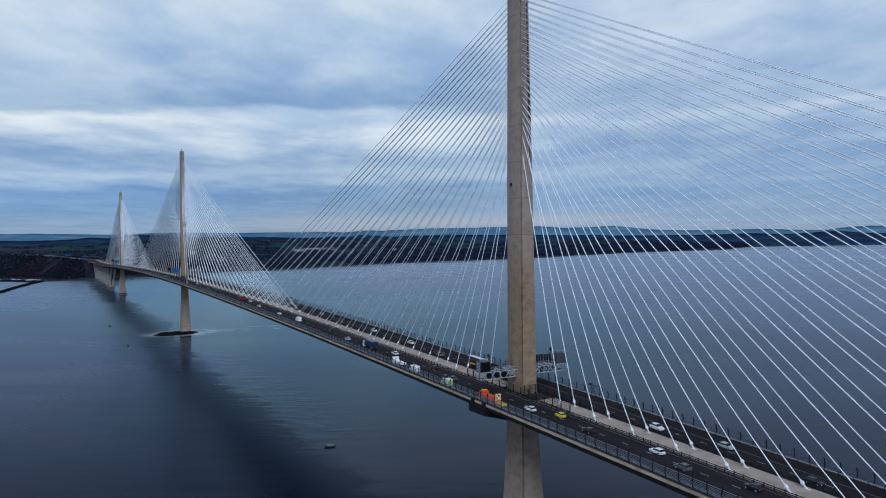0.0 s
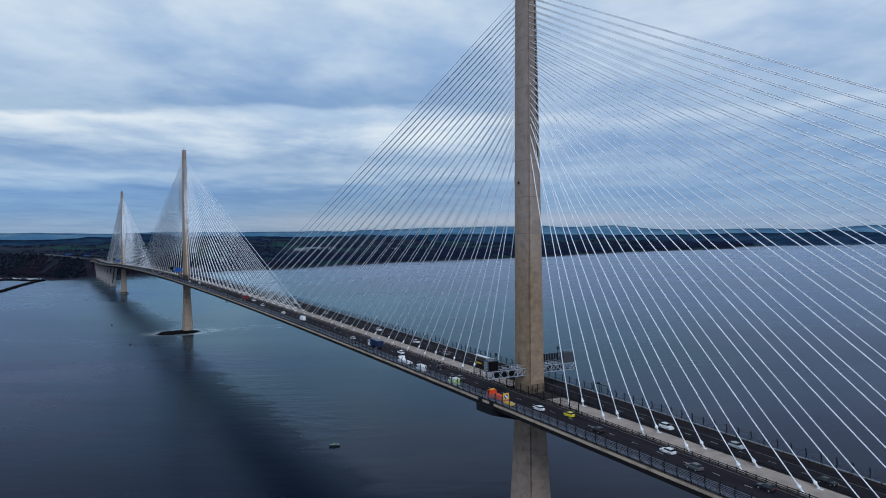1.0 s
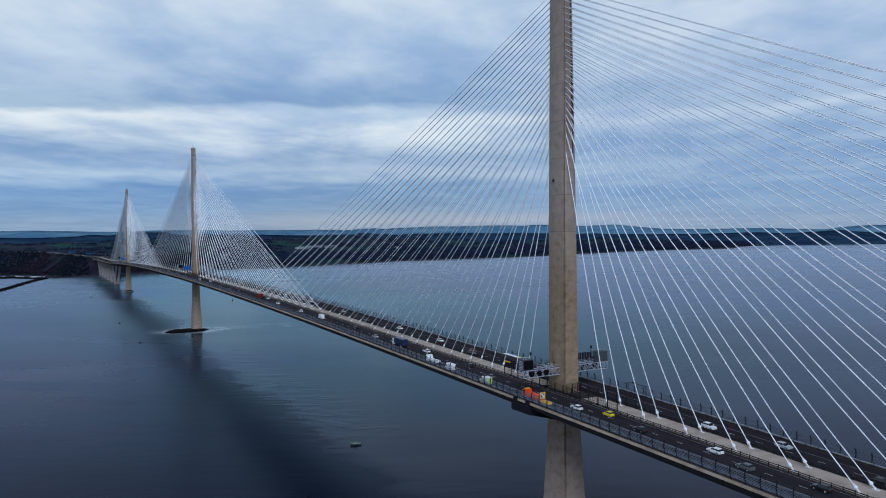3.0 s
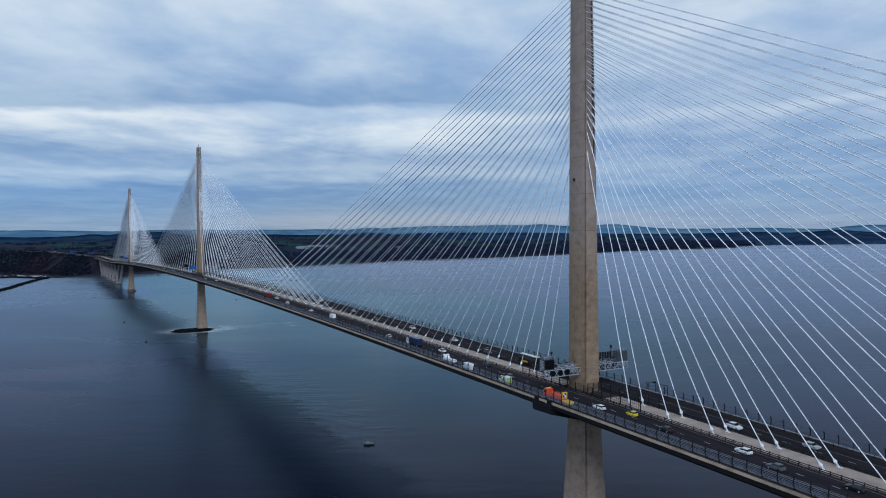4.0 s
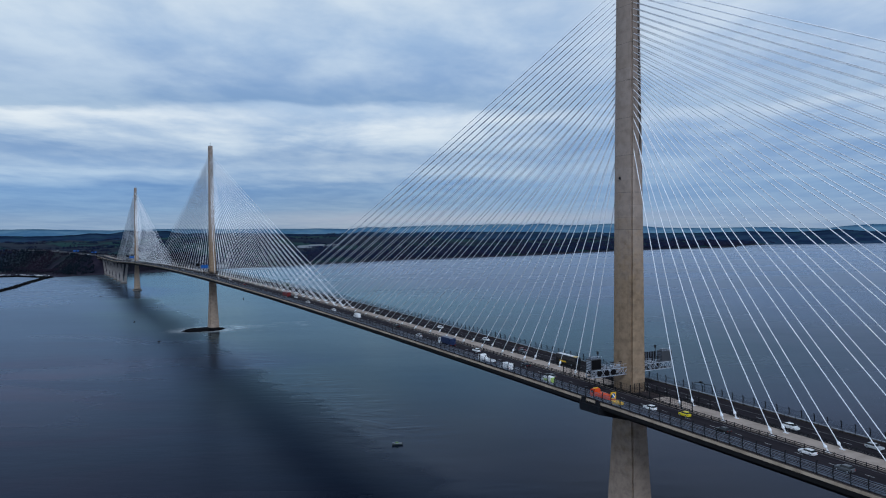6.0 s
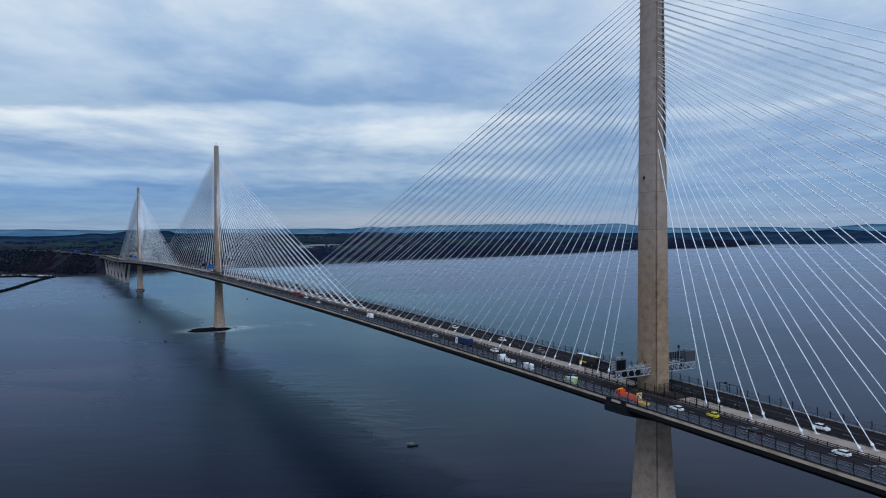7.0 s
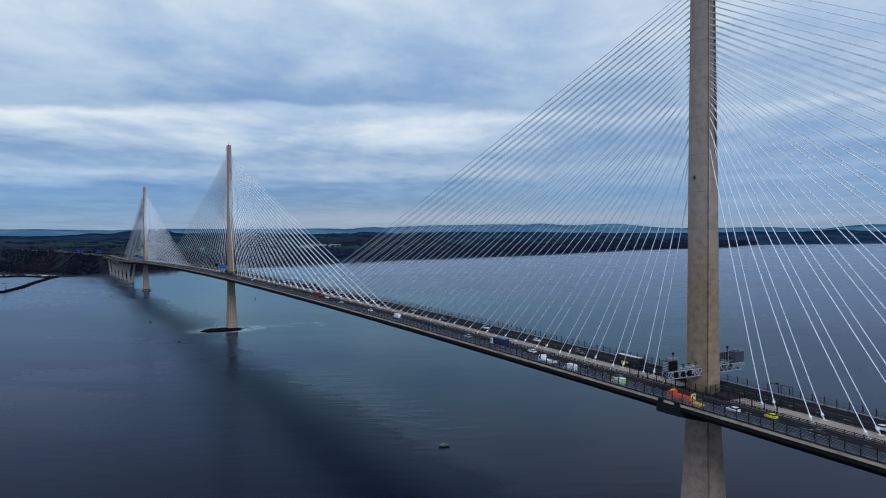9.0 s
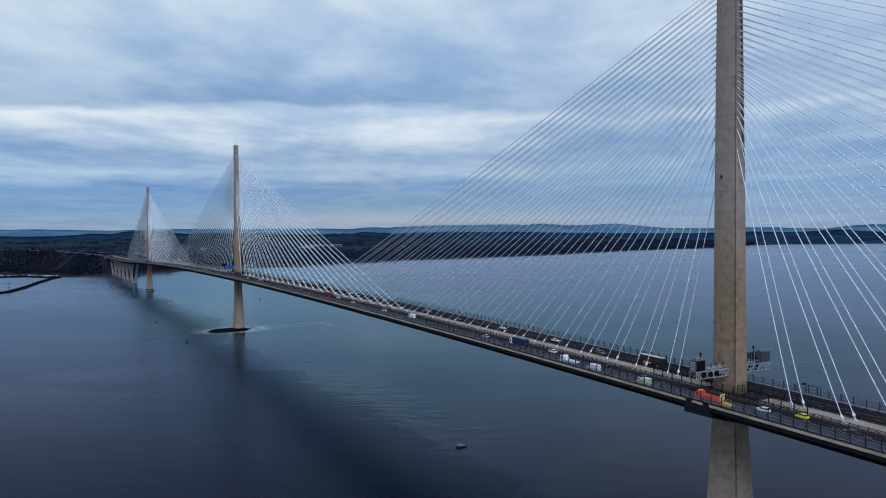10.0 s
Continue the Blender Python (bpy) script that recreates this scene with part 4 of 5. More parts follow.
def build_lorry(cab, load, label, length=11.0, height=3.7, flat=False, group="lorries"):
    lorry = thing("lorry", label, "lorry", group)
    h = length / 2
    part("chassis", Shape().box((-0.55, -h + 0.1, 0.6), (0.55, h - 0.5, 0.95)), DARKSTEEL, lorry)
    body = part("cab", Shape().loft([ring_at(y, k, 0.5, z, 0.1) for y, k, z in ((h - 2.2, 1.22, 2.9), (h - 1.9, 1.24, 3.05), (h - 0.45, 1.24, 2.85), (h - 0.12, 1.2, 1.7), (h, 1.15, 1.3))]), cab, lorry)
    part("windscreen", Shape().loft([[(-1.05, y, z), (1.05, y, z), (1.05, y + 0.05, z), (-1.05, y + 0.05, z)] for y, z in ((h - 0.1, 1.72), (h - 0.40, 2.6))]), GLASS, body)
    for side in (-1, 1):
        part("side_window", Shape().box((side * 1.245 - 0.01, h - 1.6, 1.75), (side * 1.245 + 0.01, h - 0.7, 2.5)), GLASS, body)
        part("headlight", Shape().box((side * 0.9 - 0.2, h - 0.03, 0.8), (side * 0.9 + 0.2, h + 0.03, 1.0)), LAMP, body)
        part("tail_light", Shape().box((side * 1.0 - 0.15, -h - 0.03, 0.75), (side * 1.0 + 0.15, -h + 0.03, 0.95)), TAIL, lorry)
    if flat:
        part("flat_bed", Shape().box((-1.22, -h, 0.95), (1.22, h - 2.4, 1.2)), load, lorry)
        part("headboard", Shape().box((-1.22, h - 2.5, 1.2), (1.22, h - 2.4, 2.2)), load, lorry)
        part("drop_side", Shape().box((-1.26, -h, 1.2), (-1.21, h - 2.5, 1.65)).box((1.21, -h, 1.2), (1.26, h - 2.5, 1.65)), load, lorry)
    else:
        part("box_body", Shape().loft([ring_at(y, 1.26, 0.98, height, 0.06) for y in (-h, h - 2.4)]), load, lorry)
    add_wheels(lorry, 1.05, (-h + 1.0, -h + 2.3, h - 1.4), 0.5, 0.32)
    return lorry


def build_bus(label):
    bus = thing("coach", label, "coach", "lorries")
    h = 6.2
    part("body", Shape().loft([ring_at(y, k, 0.35, z, 0.14) for y, k, z in ((-h, 1.2, 3.5), (-h + 0.2, 1.27, 3.65), (h - 0.4, 1.27, 3.65), (h, 1.2, 3.3))]), CAR_BLACK, bus)
    for side in (-1, 1):
        part("window_band", Shape().box((side * 1.275 - 0.012, -h + 0.6, 1.7), (side * 1.275 + 0.012, h - 0.7, 3.0)), GLASS, bus)
        part("stripe", Shape().box((side * 1.28 - 0.012, -h + 2.5, 0.9), (side * 1.28 + 0.012, -h + 6.5, 1.45)), AMBER, bus, "amber side stripe")
    part("windscreen", Shape().box((-1.1, h - 0.05, 1.3), (1.1, h + 0.02, 3.1)), GLASS, bus)
    part("roof_band", Shape().box((-0.95, -h + 0.4, 3.652), (0.95, h - 0.5, 3.73)), CAR_WHITE, bus, "white roof")
    part("front_roof", Shape().box((-1.0, h - 2.2, 3.735), (1.0, h - 0.45, 3.80)), AMBER, bus, "yellow front of the roof")
    add_wheels(bus, 1.1, (-h + 2.6, h - 2.6), 0.5, 0.32)
    return bus


def build_crash_truck(label):
    truck = build_lorry(ORANGE, ORANGE, label, 9.5, 1.9, group="parked works vehicles")
    truck["category"] = "works truck"
    h = 4.75
    part("load_cover", Shape().loft([ring_at(y, 0.95, 1.89, 2.25, 0.1) for y in (-h + 0.6, h - 2.8)]), ORANGE, truck)
    part("light_bar", Shape().box((-0.9, h - 1.6, 3.06), (0.9, h - 1.2, 3.3)), AMBER, truck, "amber light bar")
    board = part("arrow_board", Shape().box((-1.0, -h - 0.30, 1.5), (1.0, -h - 0.15, 3.5)), AMBER, truck, "yellow arrow board")
    part("arrow_disc", Shape().tube([(0, -h - 0.31, 2.5), (0, -h - 0.36, 2.5)], 0.72, 20), BLUE, board, "blue round keep-left disc")
    part("arrow", Shape().beam((-0.45, -h - 0.38, 2.95), (0.4, -h - 0.38, 2.1), 0.04, 0.28).beam((0.4, -h - 0.38, 2.1), (0.4, -h - 0.38, 2.65), 0.04, 0.2).beam((0.45, -h - 0.38, 2.08), (-0.1, -h - 0.38, 2.08), 0.04, 0.2), WHITE, board, "white arrow")
    part("crash_cushion", Shape().loft([ring_at(y, 1.1, 0.35, 1.1, 0.08) for y in (-h - 3.6, -h - 0.4)]), AMBER, truck, "yellow crash cushion lowered behind")
    return truck


def park(ob, x, y, south=True):
    """Sets a vehicle on the road, heading along the bridge."""
    grade = math.degrees(math.atan((road_z(y + 2) - road_z(y - 2)) / 4))
    ob.matrix_world = pose(x, y, road_z(y) + fall(x) + 0.10, grade if south else -grade, 0, 0 if south else 180)
    return ob


park(build_crash_truck("orange crash-cushion truck with a yellow arrow board"), -16.9, -7.0)
tanker = park(build_van(CAR_WHITE, "white and lime works van with a yellow rear", 5.6, "works_van", rear=LIME), -17.4, 21.0)
part("side_panel", Shape().box((-1.0, -1.6, 0.7), (-0.985, 1.2, 1.7)).box((0.985, -1.6, 0.7), (1.0, 1.2, 1.7)), LIME, tanker, "lime side panels")
part("roof_load", Shape().box((-0.7, 0.0, 2.46), (0.7, 1.3, 3.0)), BLACK, tanker, "dark roof equipment")
park(build_van(CAR_WHITE, "plain white panel van parked on the hard shoulder", 6.0), -17.2, 47.3)
park(build_lorry(CAR_WHITE, CAR_WHITE, "white flatbed lorry parked on the hard shoulder", 9.0, flat=True, group="parked works vehicles"), -17.2, 61.5)

WHITE_CAR = build_car(CAR_WHITE, "white hatchback car driving on the bridge")
park(WHITE_CAR, -12.0, -22.6)
CARS = {
    "white": WHITE_CAR,
    "suv": build_car(CAR_WHITE, "tall white estate car driving on the bridge", 0.22),
    "black": build_car(CAR_BLACK, "black saloon car driving on the bridge"),
    "grey": build_car(CAR_GREY, "dark grey car driving on the bridge", 0.1),
    "silver": build_car(CAR_SILVER, "silver car driving on the bridge"),
    "red": build_car(CAR_RED, "dark red car driving on the bridge", 0.1),
    "yellow": build_car(CAR_YELLOW, "bright yellow hatchback car driving on the bridge", 0.1),
}
park(CARS["suv"], 7.2, -55.9, False)
park(CARS["black"], -7.8, -101.2)
park(CARS["grey"], -11.4, -84.2)
park(CARS["silver"], 10.6, -77.0, False)
park(CARS["red"], 9.2, 76.0, False)
park(CARS["yellow"], -8.6, -33.0)
CARS["yellow"].scale = (0.9, 0.84, 0.97)


def more(kind, x, y):
    spot = copy_thing(CARS[kind], pose(0, 0, 0))
    park(spot, x, y, x < 0)


for kind, x, y in (("white", -8.1, -72.3), ("black", -11.4, -49.4), ("black", 7.0, -105.0), ("black", -8.3, 48.0), ("grey", -11.9, 27.0), ("white", 9.9, 106.7), ("grey", 6.6, 72.0), ("black", 10.0, 21.0),
                   ("white", -8.5, 84.0), ("silver", -12.0, 131.0), ("white", 10.0, 151.0), ("black", -8.4, 164.0), ("white", -12.0, 246.0), ("grey", 6.5, 190.0), ("white", -11.5, 296.0), ("silver", 10.0, 232.0)):
    more(kind, x, y)
dice = random.Random(11)
for i in range(46):
    y = 300 + 1500 * i / 46 + dice.uniform(-10, 10)
    more(dice.choice(["white", "black", "grey", "silver", "white", "red"]), dice.choice([-12.0, -8.3, 8.3, 12.0]), y)
park(build_lorry(CAR_WHITE, CAR_BLUE, "dark blue box lorry with a white cab", 11.5), -11.8, 104.0)
park(build_van(CAR_WHITE, "white panel van driving on the bridge", 6.4, group="moving cars"), -11.6, 209.8)
park(build_lorry(CAR_RED, CAR_RED, "red box lorry driving on the bridge", 12.0), -11.8, 343.0)
park(build_lorry(CAR_GREEN, CAR_GREEN, "dark green box lorry driving on the bridge", 12.0), 11.8, 420.0, False)
park(build_bus("black coach with amber stripe and pale roof"), 8.6, 44.0, False)

# ---- small craft and buoys ----


def build_boat(x, y, turn, length, hull_mat, label, category="boat"):
    boat = thing("small_boat", label, category)
    boat.matrix_world = pose(x, y, 0, 0, 0, turn)
    rings = []
    for t, w_, keel, deck_h in ((-0.5, 0.85, -0.3, 0.75), (-0.2, 1.0, -0.4, 0.75), (0.15, 1.0, -0.4, 0.85), (0.38, 0.62, -0.3, 1.0), (0.5, 0.06, 0.1, 1.15)):
        b = w_ * length * 0.17
        rings.append([(-b, t * length, deck_h), (-b * 0.8, t * length, 0.1), (0, t * length, keel), (b * 0.8, t * length, 0.1), (b, t * length, deck_h)])
    part("hull", Shape().loft(rings), hull_mat, boat)
    part("wheelhouse", Shape().loft([[(-k * 0.7, -0.8 * j, z), (k * 0.7, -0.8 * j, z), (k * 0.7, 1.2 * j, z), (-k * 0.7, 1.2 * j, z)] for z, k, j in ((0.6, 0.8, 0.7), (1.35, 0.72, 0.6), (1.45, 0.76, 0.64))]), BOAT_GREEN, boat, "green wheelhouse")
    part("gunwale", Shape().tube([(-0.16 * length, -0.5 * length, 0.78), (-0.17 * length, 0.1 * length, 0.88), (-0.09 * length, 0.38 * length, 1.03), (0, 0.5 * length, 1.17), (0.09 * length, 0.38 * length, 1.03), (0.17 * length, 0.1 * length, 0.88), (0.16 * length, -0.5 * length, 0.78)], 0.07, 5), STEEL, boat, "pale rubbing strake")
    part("mast", Shape().tube([(0, -0.5, 1.3), (0, -0.5, 2.3)], 0.05, 5), DARKSTEEL, boat)
    part("engine", Shape().box((-0.3, -length * 0.5 - 0.35, 0.2), (0.3, -length * 0.5, 1.1)), BLACK, boat)


HULL = material("grey_hull", plain_fill((0.04, 0.05, 0.052), 0.5, 0.0, 0.3))
BOAT_GREEN = paint("boat_green", (0.10, 0.19, 0.04))
build_boat(-15.5, 149.3, 75, 5.0, HULL, "small dark workboat with a green wheelhouse on the estuary")
for x, y in ((-69, 1189), (-65, 772), (-64, 588), (210, 900), (120, 1010)):
    buoy = thing("mooring_buoy", "small dark mooring buoy floating on the water", "buoy", "buoys")
    buoy.location = (x, y, 0)
    part("float", Shape().tube([(0, 0, -0.5), (0, 0, 0.1), (0, 0, 0.9), (0, 0, 1.2)], [0.6, 1.1, 1.0, 0.3], 10), BLACK, buoy)
    part("topmark", Shape().tube([(0, 0, 1.1), (0, 0, 2.4)], 0.12, 6), DARKSTEEL, buoy)

# ---- markings, barriers, wind shields ----
for side in (-1, 1):
    for x in (5.3, 13.7 if side < 0 else 12.4):
        d = fall(side * x)
        part("edge_line", Shape().loft(along_bridge([(side * (x - 0.11), d + 0.106), (side * (x + 0.11), d + 0.106), (side * (x + 0.11), d + 0.114), (side * (x - 0.11), d + 0.114)])), FADED, deck, "worn white edge line")
    DASH = Shape().box((-0.09, -1.1, 0), (0.09, 1.1, 0.008)).mesh("lane_dash")
    DASH.materials.append(PAINT)
    far = Shape()
    i = 0
    y = START + 20
    while y < END - 20:
        x = -9.5 if side < 0 else 9.0
        z = road_z(y) + fall(x) + 0.107
        if -150 < y < 700:
            dash = part("lane_dash", DASH, PAINT, deck)
            dash.matrix_world = pose(x, y, z, math.degrees(math.atan((road_z(y + 1) - road_z(y - 1)) / 2)))
        else:
            far.box((x - 0.09, y - 1.1, z), (x + 0.09, y + 1.1, z + 0.008))
        y += 9.0
    tagged(part("lane_dashes", far, PAINT, deck), kind="stuff")


def build_barrier(x, label, mat, gap, rails, tall):
    barrier = thing("safety_barrier", label, "barrier", "safety barriers", "structure")
    d = fall(x)
    for h, k in rails:
        part("rail", Shape().loft(along_bridge([(x - 0.06, d + h - k), (x + 0.06, d + h - k), (x + 0.06, d + h + k), (x - 0.06, d + h + k)])), mat, barrier)
    POST = Shape().box((-0.08, -0.08, 0), (0.08, 0.08, tall)).mesh("post")
    POST.materials.append(DARKSTEEL)
    rest = Shape()
    y = START
    while y < END:
        z = road_z(y) + d + 0.1
        if -150 < y < 400:
            part("post", POST, DARKSTEEL, barrier).location = (x, y, z)
        elif y < 1200:
            rest.box((x - 0.08, y - 0.08, z), (x + 0.08, y + 0.08, z + tall))
        y += gap
    tagged(part("post_row", rest, DARKSTEEL, barrier), kind="stuff")


for side in (-1, 1):
    build_barrier(side * 4.25, "dark steel post-and-rail barrier along the median", DARKSTEEL, 2.7, ((0.55, 0.09), (0.95, 0.09)), 1.12)
    build_barrier(side * (EDGE[side] - 0.35), "grey steel parapet rail inside the wind shield", STEEL, 3.6, ((0.75, 0.13),), 0.9)


def build_shield(side):
    shield = thing("wind_shield", "steel wind shield with curved posts and louvre blades", "wind shield", "wind shields", "structure")
    edge, drop, size = EDGE[side], fall(side * EDGE[side]), 1.0 if side < 0 else 0.86
    curve = [(c, h * size) for c, h in ((0.08, 0.0), (0.30, 0.8), (0.47, 1.7), (0.40, 2.6), (0.16, 3.4))]
    rings = [[(side * (edge + c - 0.14), -0.075, h), (side * (edge + c + 0.14), -0.075, h), (side * (edge + c + 0.14), 0.075, h), (side * (edge + c - 0.14), 0.075, h)] for c, h in curve]
    POST = Shape().loft(rings if side > 0 else [r[::-1] for r in rings]).mesh("post")
    POST.materials.append(DARKSTEEL)
    blades = [(c, h * size, k) for c, h, k in ((0.24, 0.50, 0.08), (0.32, 0.85, 0.10), (0.40, 1.20, 0.18), (0.46, 1.55, 0.08), (0.47, 1.90, 0.08), (0.45, 2.25, 0.08), (0.38, 2.60, 0.12))]

    def blade_ring(x, y, h, tall):
        k = tall / 2
        return [(x + side * 0.05, y, h - k), (x + side * 0.075, y, h - k + 0.02), (x - side * 0.03, y, h + k), (x - side * 0.055, y, h + k - 0.02)]

    BLADE = []
    for c, h, tall in blades:
        BLADE.append(Shape().loft([blade_ring(side * (edge + c), y, h, tall) for y in (0.06, 3.99)]).mesh("louvre"))
        BLADE[-1].materials.append(LOUVRE)
    more_posts, more_blades = Shape(), Shape()
    count = int((END - START) / 4.05)
    for i in range(count):
        y = START + 4.05 * i
        z, z2 = road_z(y) + drop + 0.25, road_z(y + 4.05) + drop + 0.25
        near = -110 < y < 62
        if -130 < y < 1000:
            part("post", POST, DARKSTEEL, shield).location = (0, y, z)
        else:
            more_posts.loft([[(px, y + py, z + h) for px, py, h in r] for r in rings])
        for (c, h, tall), blade in zip(blades, BLADE):
            if near:
                part("louvre", blade, LOUVRE, shield).matrix_world = pose(0, y, z, math.degrees(math.atan((z2 - z) / 4.05)))
            else:
                more_blades.loft([blade_ring(side * (edge + c), yy, zz + h, tall) for yy, zz in ((y, z), (y + 4.05, z2))])
    tagged(part("post_row", more_posts, DARKSTEEL, shield), kind="stuff")
    tagged(part("louvre_row", more_blades, LOUVRE, shield), kind="stuff")


build_shield(-1)
build_shield(1)

# ---- road and bridgehead on land ----


def land_path(offset, step=20.0):
    """Points along the land road at a sideways offset, with the road's height."""
    pts = []
    for i in range(len(LAND_ROAD) - 1):
        a, b = Vector((*LAND_ROAD[i], 0)), Vector((*LAND_ROAD[i + 1], 0))
        n = max(2, int((b - a).length / step))
        side = (b - a).normalized().cross(Vector((0, 0, 1)))
        for j in range(n):
            t = j / n
            h = ROAD_H[i] + (ROAD_H[i + 1] - ROAD_H[i]) * t
            p = a + (b - a) * t + side * offset
            pts.append((p.x, p.y, h))
    return pts


def ribbon(x0, x1, rise, thick=0.5):
    left, right = land_path(x0), land_path(x1)
    return Shape().loft([[(*l[:2], l[2] + rise - thick), (*r[:2], r[2] + rise - thick), (*r[:2], r[2] + rise), (*l[:2], l[2] + rise)] for l, r in zip(left, right)])


# base colour lightened for the sky sheen on the road at grazing angles
SHEEN_ASPHALT = material("sheen_asphalt", plain_fill((0.075, 0.072, 0.080), 0.6, 0.0, 0.3, 0.05))
approach = thing("approach_road", "dual carriageway approach road on an embankment", "road", kind="structure")
part("carriageway", ribbon(-15.5, -3, 0.1), SHEEN_ASPHALT, approach)
part("carriageway", ribbon(3, 15.5, 0.1), SHEEN_ASPHALT, approach)
part("verge", ribbon(-2.9, 2.9, 0.2), SHEEN_ASPHALT, approach)
for x in (-15.8, -3.2, 3.2, 15.8):
    part("crash_rail", ribbon(x - 0.15, x + 0.15, 0.95, 0.45), DARKSTEEL, approach)
head = thing("abutment", "concrete bridge abutment in the bank", "abutment", kind="structure")
part("wall", Shape().box((-18, 1946, 2), (18, 1962, road_z(1955) - 5.0)), PALE, head)

dice = random.Random(5)
lane = {k: land_path(k) for k in (-11.5, -7, 7, 11.5)}
for i in range(26):
    k = dice.choice(list(lane))
    j = dice.randrange(6, len(lane[k]) - 3)
    p, q = Vector(lane[k][j]), Vector(lane[k][j + 1])
    spot = copy_thing(CARS[dice.choice(["white", "white", "silver", "grey", "black"])], pose(0, 0, 0))
    spot.matrix_world = pose(p.x, p.y, p.z + 0.12, 0, 0, math.degrees(math.atan2(q.y - p.y, q.x - p.x)) - 90)
    spot["label"] = "car driving on the approach road"

def build_approach_gantry(x0, y0, z, turn, signs):
    post = thing("sign_gantry", "steel gantry with blue direction signs over the approach", "sign gantry", "approach gantries")
    post.matrix_world = pose(x0, y0, z, 0, 0, turn)
    for x in (-18.6, 0.0, 18.6):
        part("column", Shape().beam((x, 0, -1.0), (x, 0, 8.5), 0.5, 0.5), CASE, post)
    part("beam", Shape().box((-18.6, -0.4, 7.4), (18.6, 0.4, 8.1)), CASE, post)
    for x, wide, tall in signs:
        part("direction_sign", Shape().box((x, -0.62, 7.6 - tall / 2), (x + wide, -0.45, 7.6 + tall / 2)), BLUE, post, "blue direction sign")


build_approach_gantry(-11.0, 2003.0, 46.2, 8, ((-17.0, 5.0, 3.0), (-10.0, 5.5, 3.8)))
build_approach_gantry(-46.0, 2165.0, 47.0, 13, ((-17.5, 7.0, 4.2), (-8.5, 6.0, 3.4)))

# ---- harbour: breakwater, quay, moored boats ----


def berm(points, width, top, name, label):
    s = Shape()
    rings = []
    for i, (x, y) in enumerate(points):
        ax, ay = points[max(i - 1, 0)]
        bx, by = points[min(i + 1, len(points) - 1)]
        side = Vector((by - ay, ax - bx, 0)).normalized()
        p = Vector((x, y, 0))
        ring = []
        for k, z in ((-1.0, -3), (-0.62, 0.4 * top), (-0.35, top), (0.35, top), (0.62, 0.4 * top), (1.0, -3)):
            j = 0.6 * noise.noise((x / 9, y / 9, k * 3))
            q = p + side * (k * width / 2 * (1 + 0.12 * j)) 
            ring.append((q.x, q.y, z + j * (z > 0)))
        rings.append(ring)
    s.loft(rings)
    tagged(part(name, s, ROCK), label, "breakwater", kind="structure")


def dense(points, step=9.0):
    out = []
    for (ax, ay), (bx, by) in zip(points, points[1:]):
        n = max(1, int(math.hypot(bx - ax, by - ay) / step))
        out += [(ax + (bx - ax) * i / n, ay + (by - ay) * i / n) for i in range(n)]
    return out + [points[-1]]


berm(dense([(-330, 1330), (-225, 1395), (-200, 1500), (-172, 1660), (-142, 1800), (-128, 1846)]), 16, 3.6, "breakwater", "dark rock breakwater round a small harbour")
berm(dense([(-420, 1985), (-330, 1965), (-250, 1948), (-188, 1938), (-150, 1880), (-128, 1846)]), 34, 3.2, "quay", "dark stone quay behind the harbour")
light = thing("harbour_light", "slim harbour light mast on the breakwater end", "light mast")
part("mast", Shape().tube([(-222, 1398, 3), (-222, 1398, 17)], [0.5, 0.25], 8), DARKSTEEL, light)
part("lantern", Shape().box((-227, 1397.4, 16.4), (-217, 1398.6, 17.2)), DARKSTEEL, light)

YACHT = paint("weathered_gelcoat", (0.55, 0.57, 0.60))
dice = random.Random(21)
for i in range(46):
    t = dice.random()
    pts = [(-330, 1972), (-250, 1955), (-190, 1944), (-152, 1884), (-134, 1850)]
    k = min(3, int(t * 4))
    u = t * 4 - k
    x = pts[k][0] + (pts[k + 1][0] - pts[k][0]) * u + dice.uniform(-9, 9)
    y = pts[k][1] + (pts[k + 1][1] - pts[k][1]) * u + dice.uniform(-12, 10)
    craft = thing("yacht", "white yacht laid up ashore on the quay", "boat", "harbour boats")
    craft.matrix_world = pose(x, y, 3.6, 0, 0, dice.uniform(0, 360))
    length = dice.uniform(6, 11)
    rings = []
    for q, wq, dk in ((-0.5, 0.8, 1.5), (0.0, 1.0, 1.5), (0.3, 0.7, 1.7), (0.5, 0.08, 1.9)):
        b = wq * length * 0.15
        rings.append([(-b, q * length, dk), (-b * 0.7, q * length, 0.5), (0, q * length, 0.1), (b * 0.7, q * length, 0.5), (b, q * length, dk)])
    part("hull", Shape().loft(rings), YACHT if dice.random() < 0.5 else CAR_BLUE, craft)
    part("coachroof", Shape().loft([[(-b, -0.2 * length, z), (b, -0.2 * length, z), (b * 0.8, 0.2 * length, z), (-b * 0.8, 0.2 * length, z)] for z, b in ((1.5, 0.9), (2.1, 0.7))]), YACHT, craft)
    part("mast", Shape().tube([(0, 0.1 * length, 1.6), (0, 0.1 * length, 1.6 + length * 1.0)], 0.06, 4), DARKSTEEL, craft)

# ---- buildings in the landscape ----
WALLS = material("harled_wall", plain_fill((0.24, 0.25, 0.26), 0.9, 0.0, 0.3, 0.3))
SLATE = material("slate_roof", plain_fill((0.055, 0.06, 0.07), 0.7, 0.0, 0.3, 0.3))
SHED = material("pale_cladding", plain_fill((0.30, 0.33, 0.36), 0.5, 0.0, 0.25, 0.1))


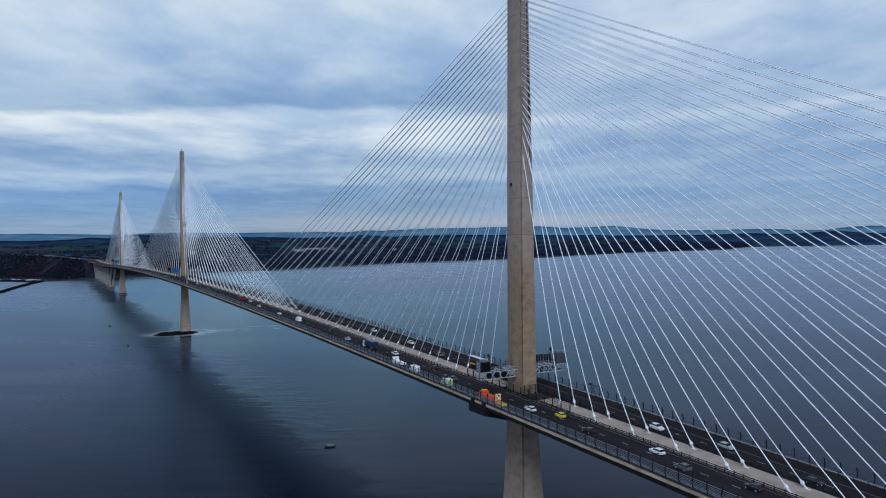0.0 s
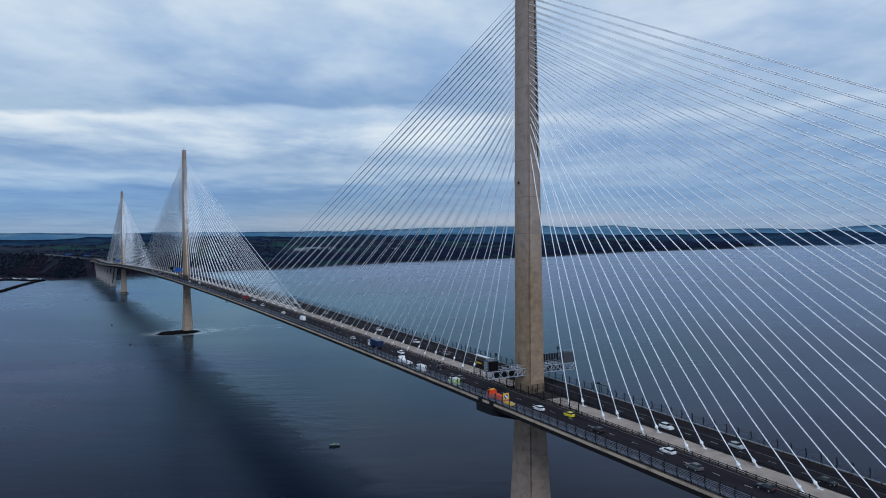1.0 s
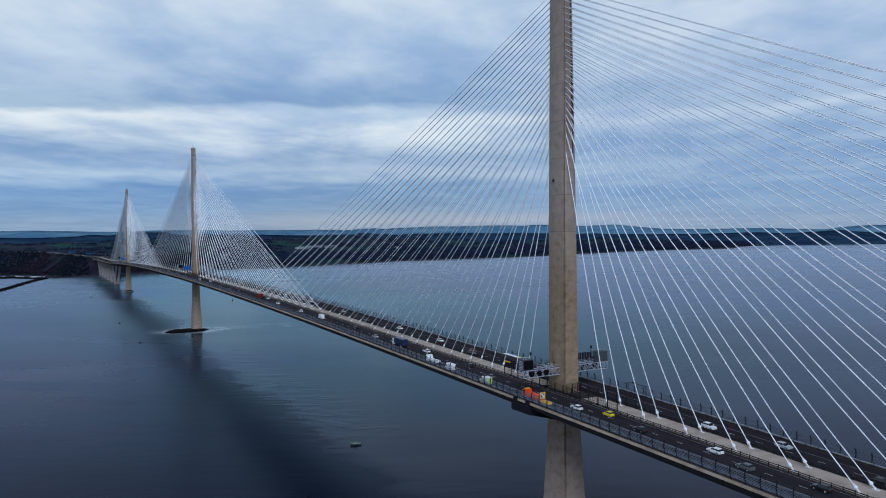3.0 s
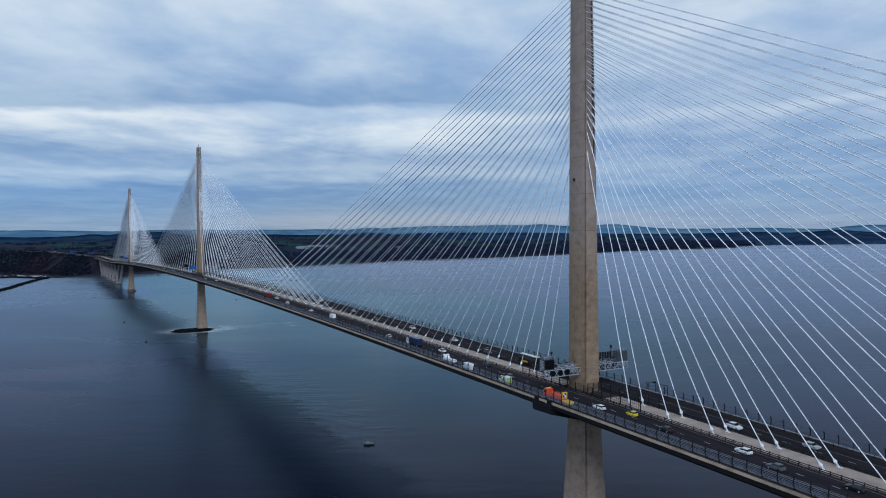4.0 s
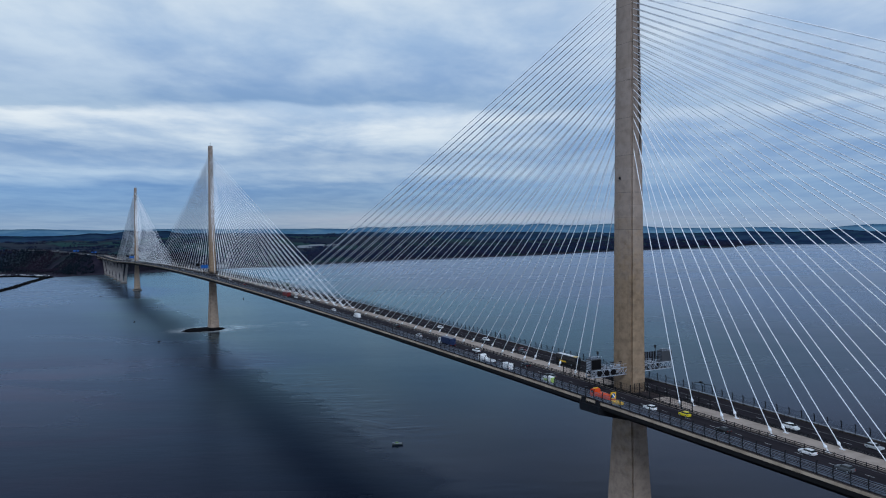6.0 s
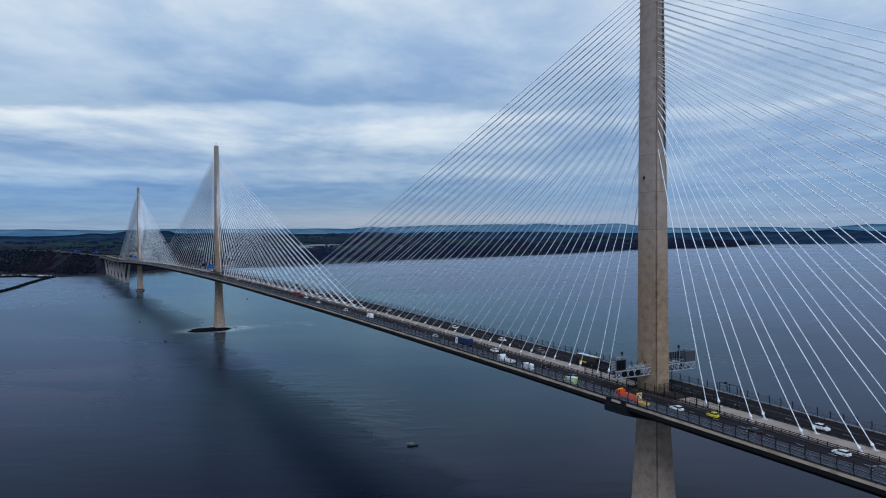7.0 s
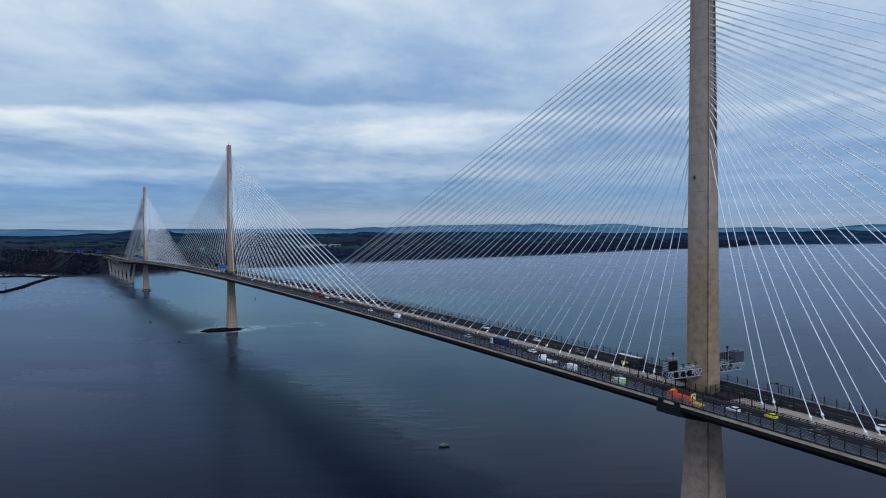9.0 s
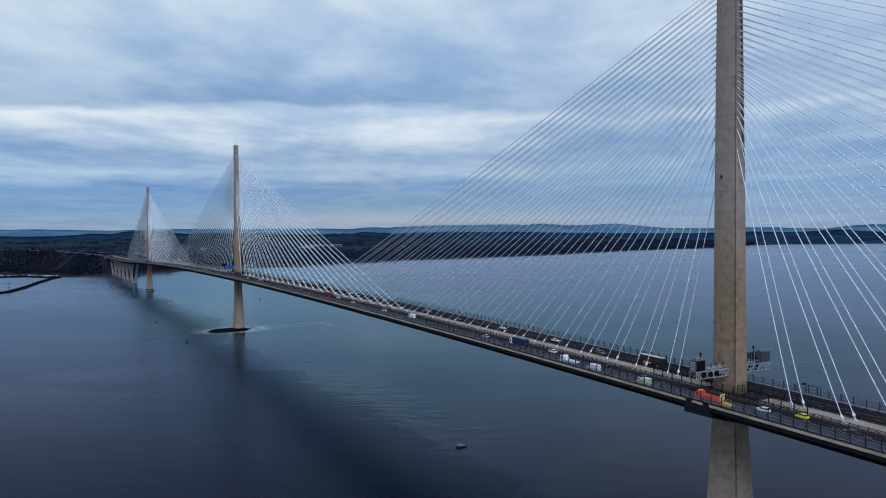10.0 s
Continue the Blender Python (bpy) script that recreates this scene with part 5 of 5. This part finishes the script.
def build_house(x, y, turn, length, width, height, wall, roof, label, category="house"):
    house = thing("house" if category == "house" else "shed", label, category, "far buildings")
    house.matrix_world = pose(x, y, land_z(x, y) - 0.6, 0, 0, turn)
    a, b = length / 2, width / 2
    part("wall", Shape().box((-a, -b, 0), (a, b, height)), wall, house)
    peak = height + width * (0.42 if category == "house" else 0.14)
    part("roof", Shape().loft([[(q, -b - 0.4, height), (q, b + 0.4, height), (q, 0, peak)] for q in (-a - 0.4, a + 0.4)]), roof, house)
    if category == "house":
        part("chimney", Shape().box((a * 0.6, -0.5, peak - 1.0), (a * 0.6 + 1.0, 0.5, peak + 1.3)), wall, house)
        for q in (-0.5, 0.15, 0.6):
            part("window", Shape().box((q * a, -b - 0.05, 1.2), (q * a + 1.1, -b + 0.05, 2.6)), GLASS, house)
    else:
        part("door", Shape().box((-2.5, -b - 0.08, 0), (2.5, -b + 0.05, height * 0.75)), SLATE, house)


for x, y, turn, length, width, height in ((905, 3120, 18, 62, 24, 9), (985, 3190, 18, 80, 26, 10), (1080, 3240, 22, 56, 24, 8), (1205, 2760, 10, 34, 16, 7)):
    build_house(x, y, turn, length, width, height, SHED, SHED, "long pale industrial shed among dark fields", "shed")
dice = random.Random(8)
for i in range(20):
    x = dice.choice([dice.uniform(120, 420), dice.uniform(120, 420), dice.uniform(500, 2400)])
    y = shore_y(x) + dice.uniform(90, 900)
    if road_gap(x, y)[0] < 45:
        continue
    build_house(x, y, dice.uniform(-30, 30), dice.uniform(10, 22), dice.uniform(7, 10), dice.uniform(4, 7), WALLS, SLATE, "pale rendered house with a slate roof")

# ---- woods ----


def build_woods(name, label, count, pick, seed, low, high, mat):
    """Many small bare-crowned trees: a short stem and two or three ragged crown clumps each."""
    dice = random.Random(seed)
    base = bmesh.new()
    bmesh.ops.create_icosphere(base, subdivisions=1, radius=1.0)
    bv = [v.co.copy() for v in base.verts]
    bf = [tuple(v.index for v in f.verts) for f in base.faces]
    base.free()
    s = Shape()
    made = 0
    while made < count:
        x, y = pick(dice)
        if noise.noise((x / 140, y / 110, 6.0)) + 0.5 * noise.noise((x / 45, y / 45, 2.0)) < low:
            continue
        if y < shore_y(x) + 16 or (x < 300 and y < 2900 and road_gap(x, y)[0] < 28):
            continue
        z = land_z(x, y)
        tall = dice.uniform(6, 13) * high
        s.tube([(x, y, z - 0.5), (x + dice.uniform(-0.4, 0.4), y, z + tall * 0.6)], [0.35, 0.15], 3)
        for c in range(dice.choice((2, 3, 3))):
            k = len(s.v)
            r = tall * dice.uniform(0.2, 0.34)
            cx, cy, cz = x + dice.uniform(-0.25, 0.25) * tall, y + dice.uniform(-0.25, 0.25) * tall, z + tall * dice.uniform(0.45, 0.85)
            for v in bv:
                j = r * dice.uniform(0.6, 1.25)
                s.v.append((cx + v.x * j, cy + v.y * j, cz + v.z * j * 0.9))
            s.f += [tuple(k + i for i in f) for f in bf]
        made += 1
    tagged(part(name, s, mat), label, "trees", kind="stuff")


build_woods("shore_trees", "dark leafless shoreline trees round the bridgehead", 14000, lambda d: (d.uniform(-520, 330), d.uniform(1880, 2560)), 1, -0.26, 0.58, WOODS)
build_woods("far_woodland", "dark woodland belts along the far shore", 8600, lambda d: (lambda x: (x, shore_y(x) + 10 + 420 * d.random() ** 2.0))(d.uniform(250, 5000)), 2, -0.25, 1.0, HAZED_WOODS)
build_woods("hill_woodland", "dark woods on the inland slopes", 7000, lambda d: (d.uniform(-900, 3300), d.uniform(2500, 4200)), 3, 0.34, 0.85, HAZED_WOODS)
